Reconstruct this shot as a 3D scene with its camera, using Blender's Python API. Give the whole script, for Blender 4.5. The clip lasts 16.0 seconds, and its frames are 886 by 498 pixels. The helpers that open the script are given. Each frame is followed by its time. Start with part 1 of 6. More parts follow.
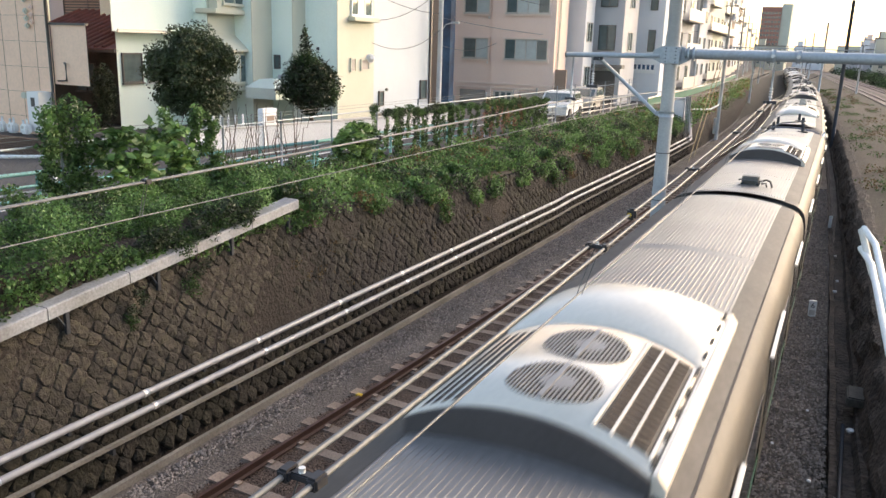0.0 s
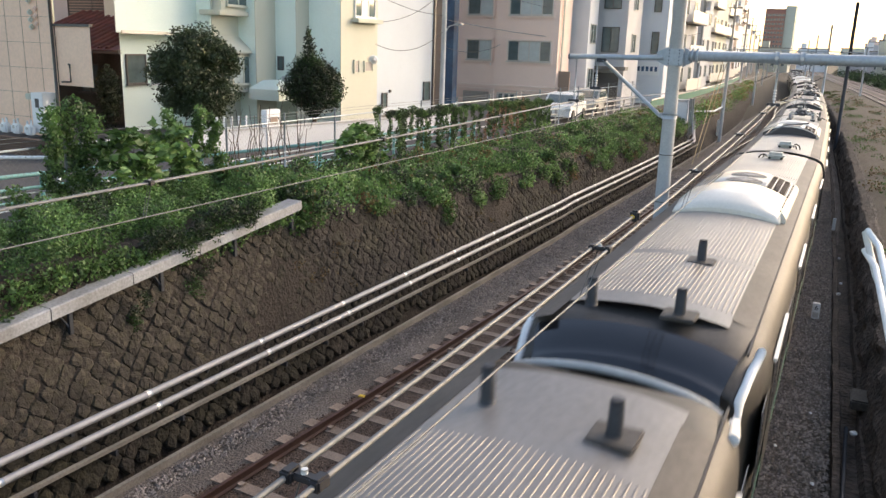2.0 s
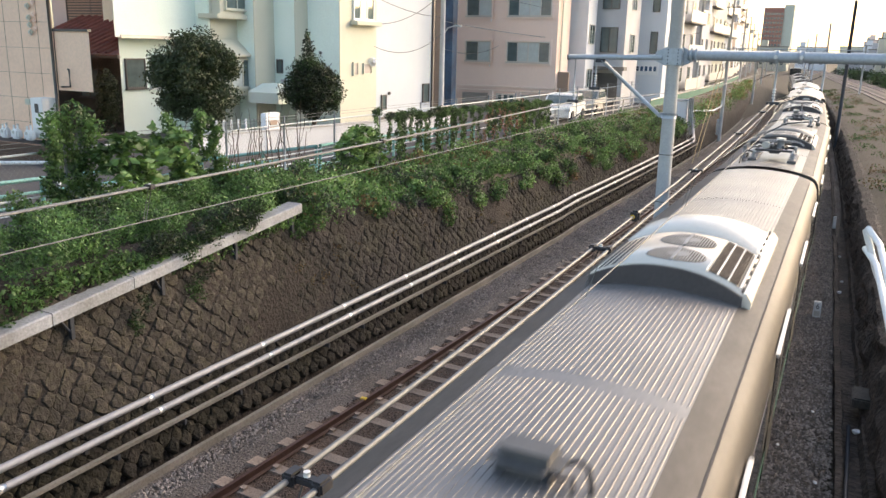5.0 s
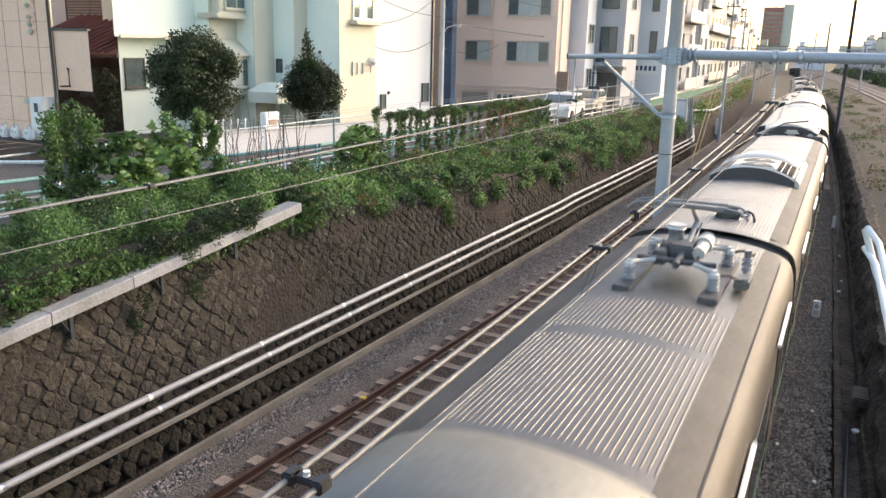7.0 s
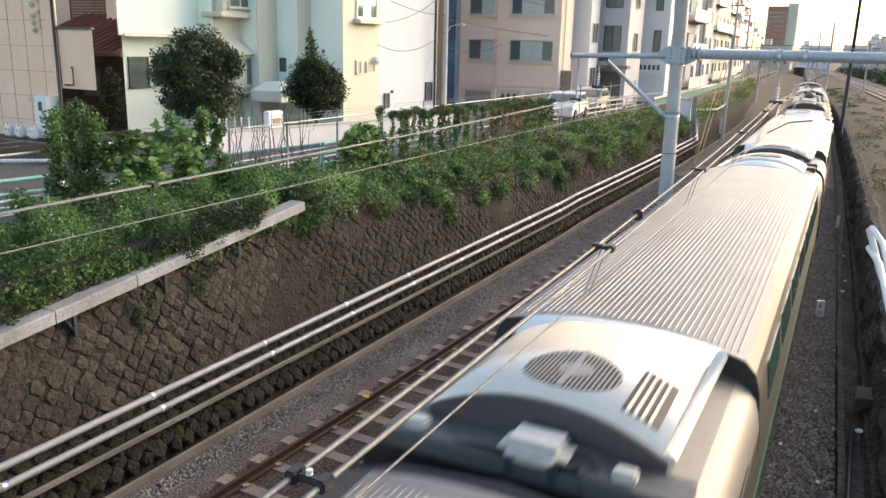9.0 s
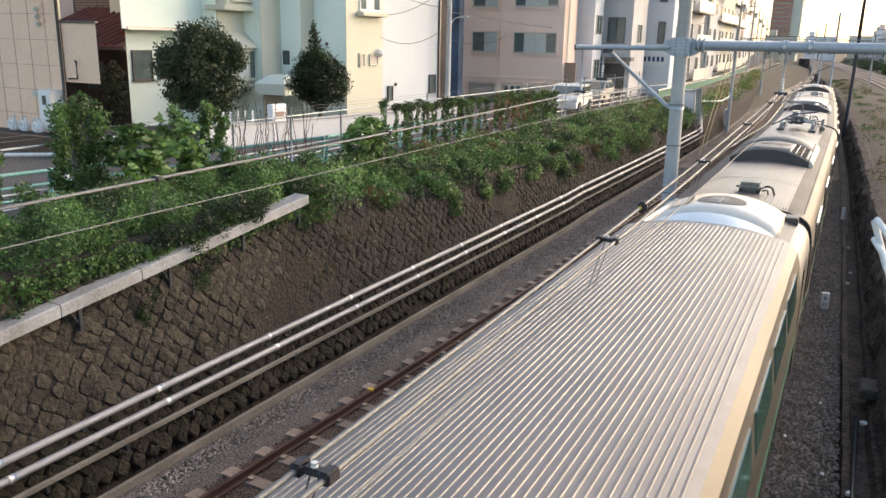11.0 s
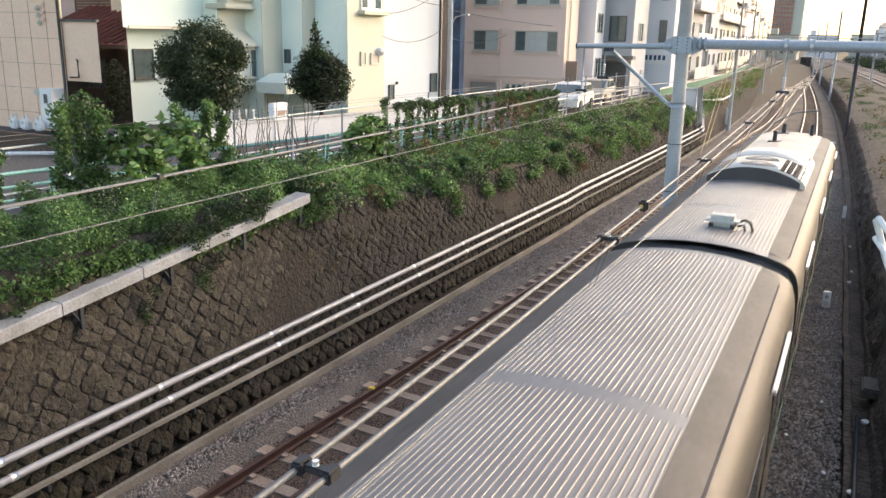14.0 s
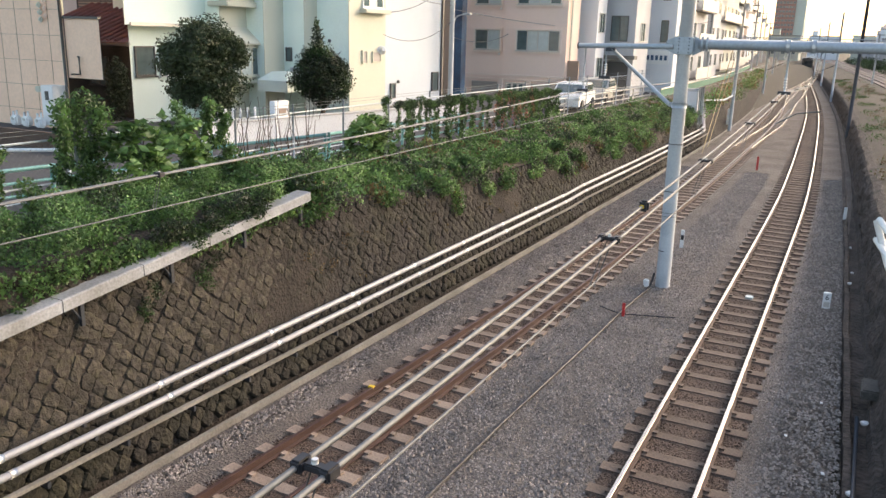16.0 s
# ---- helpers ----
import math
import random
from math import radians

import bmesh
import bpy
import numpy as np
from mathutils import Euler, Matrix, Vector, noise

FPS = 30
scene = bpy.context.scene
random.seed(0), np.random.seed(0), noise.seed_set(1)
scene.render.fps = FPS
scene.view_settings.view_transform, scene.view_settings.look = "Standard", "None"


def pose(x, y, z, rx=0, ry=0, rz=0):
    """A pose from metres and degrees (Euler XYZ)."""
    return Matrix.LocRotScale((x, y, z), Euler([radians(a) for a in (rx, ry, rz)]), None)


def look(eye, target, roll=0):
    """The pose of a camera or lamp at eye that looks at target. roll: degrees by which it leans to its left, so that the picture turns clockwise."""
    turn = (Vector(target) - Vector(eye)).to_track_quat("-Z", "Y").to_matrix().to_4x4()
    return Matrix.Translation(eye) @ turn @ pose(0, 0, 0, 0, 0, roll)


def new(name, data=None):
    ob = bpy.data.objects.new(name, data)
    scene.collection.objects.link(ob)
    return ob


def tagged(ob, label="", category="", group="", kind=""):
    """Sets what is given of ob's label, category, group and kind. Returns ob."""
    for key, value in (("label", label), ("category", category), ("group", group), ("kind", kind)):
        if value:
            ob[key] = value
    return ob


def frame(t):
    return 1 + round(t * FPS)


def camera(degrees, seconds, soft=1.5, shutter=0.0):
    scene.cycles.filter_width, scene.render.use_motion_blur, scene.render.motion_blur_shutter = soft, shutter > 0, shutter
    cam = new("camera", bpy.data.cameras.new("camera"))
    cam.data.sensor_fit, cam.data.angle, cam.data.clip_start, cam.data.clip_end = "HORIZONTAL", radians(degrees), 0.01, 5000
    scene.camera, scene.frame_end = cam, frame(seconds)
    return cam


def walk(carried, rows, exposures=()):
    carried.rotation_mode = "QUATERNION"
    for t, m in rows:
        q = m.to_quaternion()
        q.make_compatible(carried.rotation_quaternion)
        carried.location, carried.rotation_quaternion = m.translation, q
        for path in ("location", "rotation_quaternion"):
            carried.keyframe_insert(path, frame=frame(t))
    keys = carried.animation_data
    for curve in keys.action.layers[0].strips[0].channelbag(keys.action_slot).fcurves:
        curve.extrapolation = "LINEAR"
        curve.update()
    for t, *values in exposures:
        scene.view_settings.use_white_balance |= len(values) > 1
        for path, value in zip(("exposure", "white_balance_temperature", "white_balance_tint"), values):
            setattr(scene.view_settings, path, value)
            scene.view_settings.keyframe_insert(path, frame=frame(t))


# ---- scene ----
EYE = 6.555
cam = camera(58.497, 16.0, soft=1.5, shutter=0.25)
walk(cam, [
    (0, pose(0, 0, EYE, 75.600, -1.770, 26.590)),
    (0.5, pose(0, 0, EYE, 75.718, -1.672, 26.646)),
    (1, pose(0, 0, EYE, 75.813, -2.017, 26.786)),
    (1.5, pose(0, 0, EYE, 75.706, -1.911, 26.809)),
    (2, pose(0, 0, EYE, 75.703, -1.835, 26.825)),
    (2.5, pose(0, 0, EYE, 75.669, -1.902, 26.812)),
    (3, pose(0, 0, EYE, 75.624, -2.276, 26.937)),
    (3.5, pose(0, 0, EYE, 75.720, -1.466, 26.773)),
    (4, pose(0, 0, EYE, 75.864, -1.303, 26.751)),
    (6.5, pose(0, 0, EYE, 75.742, -1.445, 26.739)),
    (7, pose(0, 0, EYE, 75.784, -1.362, 26.710)),
    (7.5, pose(0, 0, EYE, 75.875, -1.369, 26.687)),
    (8, pose(0, 0, EYE, 75.841, -1.431, 26.760)),
    (8.5, pose(0, 0, EYE, 75.763, -1.168, 26.785)),
    (9, pose(0, 0, EYE, 75.708, -1.398, 26.958)),
    (11.5, pose(0, 0, EYE, 75.124, -1.186, 27.275)),
    (12, pose(0, 0, EYE, 75.184, -1.238, 27.337)),
    (12.5, pose(0, 0, EYE, 75.159, -1.198, 27.264)),
    (13, pose(0, 0, EYE, 75.153, -1.105, 27.250)),
    (13.5, pose(0, 0, EYE, 75.159, -1.357, 27.302)),
    (14, pose(0, 0, EYE, 75.086, -1.182, 27.292)),
    (14.5, pose(0, 0, EYE, 75.126, -1.017, 27.241)),
    (15, pose(0, 0, EYE, 75.150, -1.296, 27.307)),
    (15.5, pose(0, 0, EYE, 75.081, -1.623, 27.388)),
    (16, pose(0, 0, EYE, 75.011, -1.480, 27.405)),
], [(0, 1.66, 7500, 14), (0.5, 1.58, 7500, 14), (1.5, 1.53, 7500, 14), (3, 1.53, 7500, 14), (4, 1.60, 7500, 14), (6.5, 1.78, 7500, 14), (7.5, 1.78, 7500, 14), (8.5, 1.68, 7500, 14), (9.2, 1.66, 7500, 14), (11.3, 1.53, 7500, 14), (11.6, 1.56, 7500, 14), (12.5, 1.78, 7500, 14), (13.5, 1.86, 7500, 14), (14.2, 1.68, 7500, 14), (14.6, 1.61, 7500, 14), (15.5, 1.45, 7500, 14), (16, 1.70, 7500, 14)])

# ---- light ----
world = bpy.data.worlds.new("world")
scene.world = world
world.use_nodes = True
wn = world.node_tree.nodes
sky = wn.new("ShaderNodeTexSky")
sky.sky_type, sky.sun_disc = "NISHITA", False
sky.sun_elevation, sky.sun_rotation = radians(21), radians(33)
sky.air_density, sky.dust_density, sky.ozone_density = 1.0, 2.0, 1.3
world.node_tree.links.new(sky.outputs["Color"], wn["Background"].inputs["Color"])
wn["Background"].inputs["Strength"].default_value = 0.15
sun = new("sun", bpy.data.lights.new("sun", "SUN"))
sun.data.energy, sun.data.angle, sun.data.color = 0.8, radians(45), (1.0, 0.88, 0.76)
sun.matrix_basis = look((149, 230, 105), (0, 0, 0))

# ---- materials ----
def mat(name, color, rough=0.8, metal=0.0, var=0.25, scale=3.0, fine=40.0, bump=0.2, alt=None, dist=0.01, per=0.0, coord="Object"):
    """Base colour broken by two scales of noise, with fine relief; per: brightness change from piece to piece."""
    m = bpy.data.materials.new(name)
    m.use_nodes = True
    nt = m.node_tree
    n, l = nt.nodes, nt.links
    bsdf = n["Principled BSDF"]
    tc = n.new("ShaderNodeTexCoord")
    big, small = n.new("ShaderNodeTexNoise"), n.new("ShaderNodeTexNoise")
    big.inputs["Scale"].default_value, big.inputs["Detail"].default_value = scale, 6
    small.inputs["Scale"].default_value, small.inputs["Detail"].default_value = fine, 4
    for t in (big, small):
        l.new(tc.outputs[coord], t.inputs["Vector"])
    ramp = n.new("ShaderNodeMapRange")
    ramp.inputs["From Min"].default_value, ramp.inputs["From Max"].default_value = 0.35, 0.68
    l.new(big.outputs["Fac"], ramp.inputs["Value"])
    mix = n.new("ShaderNodeMix")
    mix.data_type = "RGBA"
    c2 = alt or tuple(c * (1 - var) for c in color)
    mix.inputs["A"].default_value, mix.inputs["B"].default_value = (*color, 1), (*c2, 1)
    l.new(ramp.outputs["Result"], mix.inputs["Factor"])
    mul = n.new("ShaderNodeMix")
    mul.data_type, mul.blend_type = "RGBA", "MULTIPLY"
    mul.inputs["Factor"].default_value = 1.0
    sm = n.new("ShaderNodeMapRange")
    sm.inputs["From Min"].default_value, sm.inputs["From Max"].default_value = 0.3, 0.7
    sm.inputs["To Min"].default_value, sm.inputs["To Max"].default_value = 1 - var, 1 + var * 0.6
    l.new(small.outputs["Fac"], sm.inputs["Value"])
    l.new(mix.outputs["Result"], mul.inputs["A"])
    l.new(sm.outputs["Result"], mul.inputs["B"])
    out = mul.outputs["Result"]
    if per:
        for src in (n.new("ShaderNodeObjectInfo").outputs["Random"], n.new("ShaderNodeNewGeometry").outputs["Random Per Island"]):
            pm = n.new("ShaderNodeMapRange")
            pm.inputs["To Min"].default_value, pm.inputs["To Max"].default_value = 1 - per, 1 + per
            l.new(src, pm.inputs["Value"])
            m2 = n.new("ShaderNodeMix")
            m2.data_type, m2.blend_type = "RGBA", "MULTIPLY"
            m2.inputs["Factor"].default_value = 1.0
            l.new(out, m2.inputs["A"])
            l.new(pm.outputs["Result"], m2.inputs["B"])
            out = m2.outputs["Result"]
    l.new(out, bsdf.inputs["Base Color"])
    bsdf.inputs["Roughness"].default_value, bsdf.inputs["Metallic"].default_value = rough, metal
    if bump:
        b = n.new("ShaderNodeBump")
        b.inputs["Strength"].default_value, b.inputs["Distance"].default_value = bump, dist
        l.new(small.outputs["Fac"], b.inputs["Height"])
        l.new(b.outputs["Normal"], bsdf.inputs["Normal"])
    return m


def glass_mat(name, color, rough=0.06):
    m = mat(name, color, rough, 0.0, 0.2, 0.6, 3, 0)
    m.node_tree.nodes["Principled BSDF"].inputs["Specular IOR Level"].default_value = 0.9
    return m


M = dict(
    ballast=mat("ballast", (0.19, 0.16, 0.138), 0.95, 0, 0.6, 0.5, 26, 1.0, (0.12, 0.098, 0.082), 0.06),
    stone_chip=mat("ballast stone", (0.30, 0.255, 0.22), 0.95, 0, 0.3, 2, 60, 0.3, per=0.5),
    sleeper=mat("sleeper concrete", (0.36, 0.28, 0.22), 0.9, 0, 0.3, 1.5, 30, 0.3, (0.20, 0.145, 0.11), per=0.18),
    rust_bed=mat("rust-stained ballast", (0.135, 0.088, 0.062), 0.95, 0, 0.6, 0.6, 26, 1.0, (0.085, 0.056, 0.04), 0.06),
    chip_rust=mat("rust-stained stone", (0.20, 0.135, 0.10), 0.95, 0, 0.3, 2, 60, 0.3, per=0.5),
    sleeper_brown=mat("rust-stained sleeper", (0.25, 0.185, 0.14), 0.9, 0, 0.35, 1.5, 30, 0.3, (0.13, 0.09, 0.066), per=0.2),
    rail_rust=mat("rusty rail", (0.072, 0.034, 0.026), 0.7, 0.2, 0.3, 2, 50, 0.2),
    rail_top=mat("polished rail head", (0.72, 0.60, 0.50), 0.22, 1.0, 0.1, 1, 20, 0),
    rail_dull=mat("rusted rail head", (0.10, 0.052, 0.042), 0.45, 0.5, 0.2, 1, 20, 0),
    concrete=mat("concrete", (0.25, 0.23, 0.205), 0.9, 0, 0.25, 0.8, 25, 0.25, (0.15, 0.135, 0.115)),
    # real dirt on the drain slab; on the small house wall it stands for shade
    dirty_shaded_concrete=mat("dirty concrete", (0.11, 0.1, 0.088), 0.95, 0, 0.35, 0.7, 18, 0.4, (0.05, 0.046, 0.04)),
    wall_stone=mat("wall stone", (0.046, 0.037, 0.030), 0.95, 0, 0.5, 0.9, 16, 0.9, (0.034, 0.030, 0.015), 0.05, 0.38),
    mortar=mat("wall earth", (0.020, 0.0152, 0.0118), 0.98, 0, 0.5, 0.7, 14, 0.9, (0.040, 0.030, 0.0225), 0.06),
    brown_bank=mat("rough brown stone bank", (0.085, 0.066, 0.054), 0.97, 0, 0.5, 1.3, 9, 1.0, (0.034, 0.027, 0.022), 0.08),
    earth=mat("earth", (0.062, 0.048, 0.035), 0.98, 0, 0.4, 0.6, 12, 0.6, (0.07, 0.06, 0.04), 0.05),
    asphalt=mat("asphalt", (0.055, 0.055, 0.058), 0.9, 0, 0.25, 0.5, 60, 0.2),
    leaf=mat("leaf", (0.068, 0.142, 0.04), 0.55, 0, 0.35, 0.5, 6, 0, (0.055, 0.115, 0.035), per=0.45),
    leaf_light=mat("light leaf", (0.18, 0.31, 0.10), 0.45, 0, 0.3, 0.5, 6, 0, (0.11, 0.22, 0.065), per=0.3),
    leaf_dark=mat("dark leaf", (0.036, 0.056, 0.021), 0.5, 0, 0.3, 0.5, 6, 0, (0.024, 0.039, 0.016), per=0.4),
    leaf_dry=mat("dry leaf", (0.16, 0.12, 0.05), 0.7, 0, 0.3, 0.5, 6, 0, (0.12, 0.07, 0.04), per=0.35),
    bark=mat("bark", (0.09, 0.065, 0.045), 0.95, 0, 0.3, 3, 30, 0.5),
    steel=mat("galvanised steel", (0.36, 0.40, 0.43), 0.5, 0.25, 0.12, 1.5, 14, 0.06, (0.36, 0.42, 0.47)),
    pole=mat("pole concrete", (0.46, 0.465, 0.45), 0.8, 0, 0.12, 1.2, 30, 0.1, (0.34, 0.35, 0.345)),
    pipe=mat("silver pipe", (0.33, 0.33, 0.35), 0.5, 0.2, 0.1, 2, 12, 0.05),
    pipe_band=mat("bright band", (0.85, 0.85, 0.85), 0.3, 0.6, 0.05, 2, 12, 0),
    wire=mat("bare wire", (0.16, 0.165, 0.165), 0.6, 0.4, 0.15, 3, 30, 0),
    black=mat("black rubber", (0.02, 0.02, 0.024), 0.55, 0, 0.2, 3, 30, 0.1),
    dark_steel=mat("dark steel", (0.05, 0.055, 0.065), 0.6, 0.4, 0.2, 2, 25, 0.1),
    white=mat("white paint", (0.78, 0.78, 0.76), 0.55, 0, 0.06, 1, 20, 0.05),
    red=mat("red paint", (0.55, 0.03, 0.03), 0.5, 0, 0.1, 1, 20, 0),
    yellow_dull=mat("faded yellow sleeve", (0.34, 0.26, 0.11), 0.6, 0, 0.2, 2, 20, 0),
    yellow=mat("yellow paint", (0.75, 0.5, 0.04), 0.5, 0, 0.1, 1, 20, 0),
    porcelain=mat("porcelain", (0.62, 0.62, 0.6), 0.2, 0, 0.05, 1, 20, 0),
    brown_ins=mat("insulator grey", (0.30, 0.30, 0.31), 0.35, 0, 0.1, 1, 20, 0),
    teal=mat("teal paint", (0.16, 0.42, 0.40), 0.5, 0, 0.15, 1.5, 25, 0.05),
    net=mat("green net", (0.045, 0.17, 0.11), 0.8, 0, 0.2, 0.6, 20, 0.1),
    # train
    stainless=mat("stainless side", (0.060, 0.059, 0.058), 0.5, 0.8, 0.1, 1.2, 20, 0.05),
    roof=mat("train roof paint", (0.195, 0.183, 0.175), 0.41, 0.0, 0.2, 0.55, 16, 0.05, (0.14, 0.134, 0.13)),
    roof_dirty=mat("sooty train roof", (0.13, 0.12, 0.112), 0.38, 0.0, 0.3, 0.5, 14, 0.05, (0.065, 0.063, 0.06)),
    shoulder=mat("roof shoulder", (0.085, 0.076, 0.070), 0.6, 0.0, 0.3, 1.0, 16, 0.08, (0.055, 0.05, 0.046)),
    cooler=mat("cooler cover", (0.76, 0.70, 0.61), 0.26, 0.1, 0.07, 0.8, 18, 0.03, (0.68, 0.63, 0.55)),
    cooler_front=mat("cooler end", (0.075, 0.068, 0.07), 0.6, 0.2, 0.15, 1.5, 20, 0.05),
    grille=mat("cooler grille", (0.035, 0.033, 0.032), 0.7, 0.2, 0.25, 4, 30, 0.1),
    fanhub=mat("fan motor", (0.27, 0.275, 0.28), 0.55, 0.4, 0.1, 3, 20, 0),
    # the pale blue is reflected sky, put into the base colour
    blue_panel=mat("sky-tinted panel", (0.52, 0.62, 0.68), 0.4, 0.3, 0.08, 1.5, 18, 0.03),
    bellows=mat("bellows rubber", (0.05, 0.048, 0.046), 0.7, 0, 0.25, 2, 20, 0.2),
    ventbox=mat("vent box", (0.50, 0.50, 0.47), 0.5, 0.2, 0.12, 1.5, 20, 0.05),
    ventdark=mat("dark vent box", (0.10, 0.10, 0.10), 0.5, 0.2, 0.15, 1.5, 20, 0.05),
    green_band=mat("green band", (0.015, 0.11, 0.065), 0.4, 0, 0.1, 1, 20, 0),
    orange_band=mat("orange band", (0.70, 0.22, 0.03), 0.4, 0, 0.1, 1, 20, 0),
    car_glass=glass_mat("car window glass", (0.025, 0.03, 0.03)),
    # houses
    tile_peach=mat("peach siding", (0.88, 0.61, 0.44), 0.75, 0, 0.07, 0.5, 12, 0.06, (0.83, 0.56, 0.40)),
    mint=mat("pale mint render", (0.80, 0.90, 0.82), 0.85, 0, 0.06, 0.4, 25, 0.1, (0.75, 0.85, 0.77)),
    cream=mat("cream render", (0.56, 0.56, 0.47), 0.85, 0, 0.05, 0.4, 25, 0.1, (0.52, 0.52, 0.43)),
    pale=mat("pale blue render", (0.53, 0.58, 0.63), 0.85, 0, 0.06, 0.4, 25, 0.08, (0.49, 0.54, 0.59)),
    taupe=mat("rose beige tile", (0.86, 0.665, 0.56), 0.8, 0, 0.07, 0.4, 25, 0.1, (0.81, 0.62, 0.525)),
    taupe_light=mat("light beige trim", (0.84, 0.68, 0.58), 0.8, 0, 0.06, 0.4, 25, 0.1),
    grey_wall=mat("grey render", (0.54, 0.54, 0.545), 0.85, 0, 0.1, 0.4, 20, 0.1, (0.45, 0.45, 0.46)),
    white_wall=mat("white render", (0.72, 0.73, 0.745), 0.85, 0, 0.07, 0.4, 20, 0.08),
    brown_wall=mat("brown render", (0.30, 0.22, 0.17), 0.85, 0, 0.1, 0.4, 20, 0.1),
    redbrick=mat("red brown tile", (0.38, 0.17, 0.13), 0.85, 0, 0.1, 0.4, 20, 0.1),
    blue_sheet=mat("blue sheet", (0.03, 0.09, 0.17), 0.6, 0, 0.2, 0.8, 10, 0.3, (0.01, 0.02, 0.05)),
    frame_al=mat("aluminium frame", (0.55, 0.53, 0.48), 0.5, 0.3, 0.08, 2, 20, 0),
    frame_dark=mat("dark frame", (0.08, 0.075, 0.07), 0.5, 0.2, 0.1, 2, 20, 0),
    pane=glass_mat("window pane", (0.10, 0.14, 0.14), 0.05),
    curtain=mat("pale curtain pane", (0.50, 0.56, 0.54), 0.35, 0, 0.12, 3, 15, 0),
    shutter=mat("steel shutter", (0.40, 0.36, 0.33), 0.6, 0.1, 0.08, 1, 20, 0.05),
    rooftile=mat("dark red roof tile", (0.16, 0.05, 0.04), 0.6, 0, 0.3, 2, 20, 0.3),
    brick_dark=mat("dark brick", (0.14, 0.09, 0.066), 0.9, 0, 0.35, 1.5, 20, 0.4, (0.09, 0.06, 0.045)),
    roadwhite=mat("road marking", (0.70, 0.70, 0.68), 0.8, 0, 0.15, 1, 20, 0.05),
)


# roof shoulders have little gloss
M["shoulder"].node_tree.nodes["Principled BSDF"].inputs["Specular IOR Level"].default_value = 0.25
# leaves let some light through
for k in ("leaf", "leaf_light", "leaf_dark", "leaf_dry"):
    nt = M[k].node_tree
    bs, outp = nt.nodes["Principled BSDF"], nt.nodes["Material Output"]
    tr, mx = nt.nodes.new("ShaderNodeBsdfTranslucent"), nt.nodes.new("ShaderNodeMixShader")
    mx.inputs["Fac"].default_value = 0.42 if k != "leaf_dark" else 0.2
    nt.links.new(bs.inputs["Base Color"].links[0].from_socket, tr.inputs["Color"])
    nt.links.new(bs.outputs["BSDF"], mx.inputs[1])
    nt.links.new(tr.outputs["BSDF"], mx.inputs[2])
    nt.links.new(mx.outputs["Shader"], outp.inputs["Surface"])


# ---- mesh helpers ----
def prim(name, bm, material, parent=None, label=""):
    me = bpy.data.meshes.new(name)
    bm.normal_update()
    bm.to_mesh(me)
    bm.free()
    for mm in (material if isinstance(material, (list, tuple)) else [material]):
        me.materials.append(mm)
    ob = new(name, me)
    if parent:
        ob.parent = parent
    if label:
        ob["label"] = label
    return ob


part = prim


def empty(name, label, category, group="", m=None, kind=""):
    e = new(name)
    e.empty_display_size = 0.2
    if m is not None:
        e.matrix_basis = m
    return tagged(e, label, category, group, kind)


def box(bm, x0, x1, y0, y1, z0, z1, bevel=0.0, m=None):
    r = bmesh.ops.create_cube(bm, size=1)
    vs = r["verts"]
    for v in vs:
        v.co = Vector(((x0 + x1) / 2 + v.co.x * (x1 - x0), (y0 + y1) / 2 + v.co.y * (y1 - y0), (z0 + z1) / 2 + v.co.z * (z1 - z0)))
    if bevel:
        es = list({e for v in vs for e in v.link_edges})
        rb = bmesh.ops.bevel(bm, geom=es, offset=bevel, segments=2, affect="EDGES")
        vs = rb["verts"]
    if m is not None:
        bmesh.ops.transform(bm, matrix=m, verts=list(set(vs)))
    return vs


def bbox(*a, **k):
    bm = bmesh.new()
    box(bm, *a, **k)
    return bm


def tube(bm, pts, r, seg=8, r2=None, cap=True):
    """A tube along points; r2: radius at the far end."""
    pts = [Vector(p) for p in pts]
    n = len(pts)
    rings = []
    for i, p in enumerate(pts):
        d = (pts[min(i + 1, n - 1)] - pts[max(i - 1, 0)]).normalized()
        up = Vector((0, 0, 1)) if abs(d.z) < 0.95 else Vector((1, 0, 0))
        a = d.cross(up).normalized()
        b = a.cross(d)
        rr = r if r2 is None else r + (r2 - r) * i / (n - 1)
        rings.append([bm.verts.new(p + (a * math.cos(2 * math.pi * k / seg) + b * math.sin(2 * math.pi * k / seg)) * rr) for k in range(seg)])
    for i in range(n - 1):
        for k in range(seg):
            f = bm.faces.new((rings[i][k], rings[i][(k + 1) % seg], rings[i + 1][(k + 1) % seg], rings[i + 1][k]))
            f.smooth = True
    if cap:
        bm.faces.new(rings[0])
        bm.faces.new(rings[-1][::-1])
    return bm


def tubed(pts, r, seg=8, r2=None):
    return tube(bmesh.new(), pts, r, seg, r2)


def loft(bm, sections, close=False, smooth=True, cap=False):
    rows = [[bm.verts.new(p) for p in s] for s in sections]
    for a, b in zip(rows, rows[1:]):
        n = len(a)
        for k in range(n if close else n - 1):
            f = bm.faces.new((a[k], a[(k + 1) % n], b[(k + 1) % n], b[k]))
            f.smooth = smooth
    if cap:
        bm.faces.new(rows[0][::-1])
        bm.faces.new(rows[-1])
    return rows


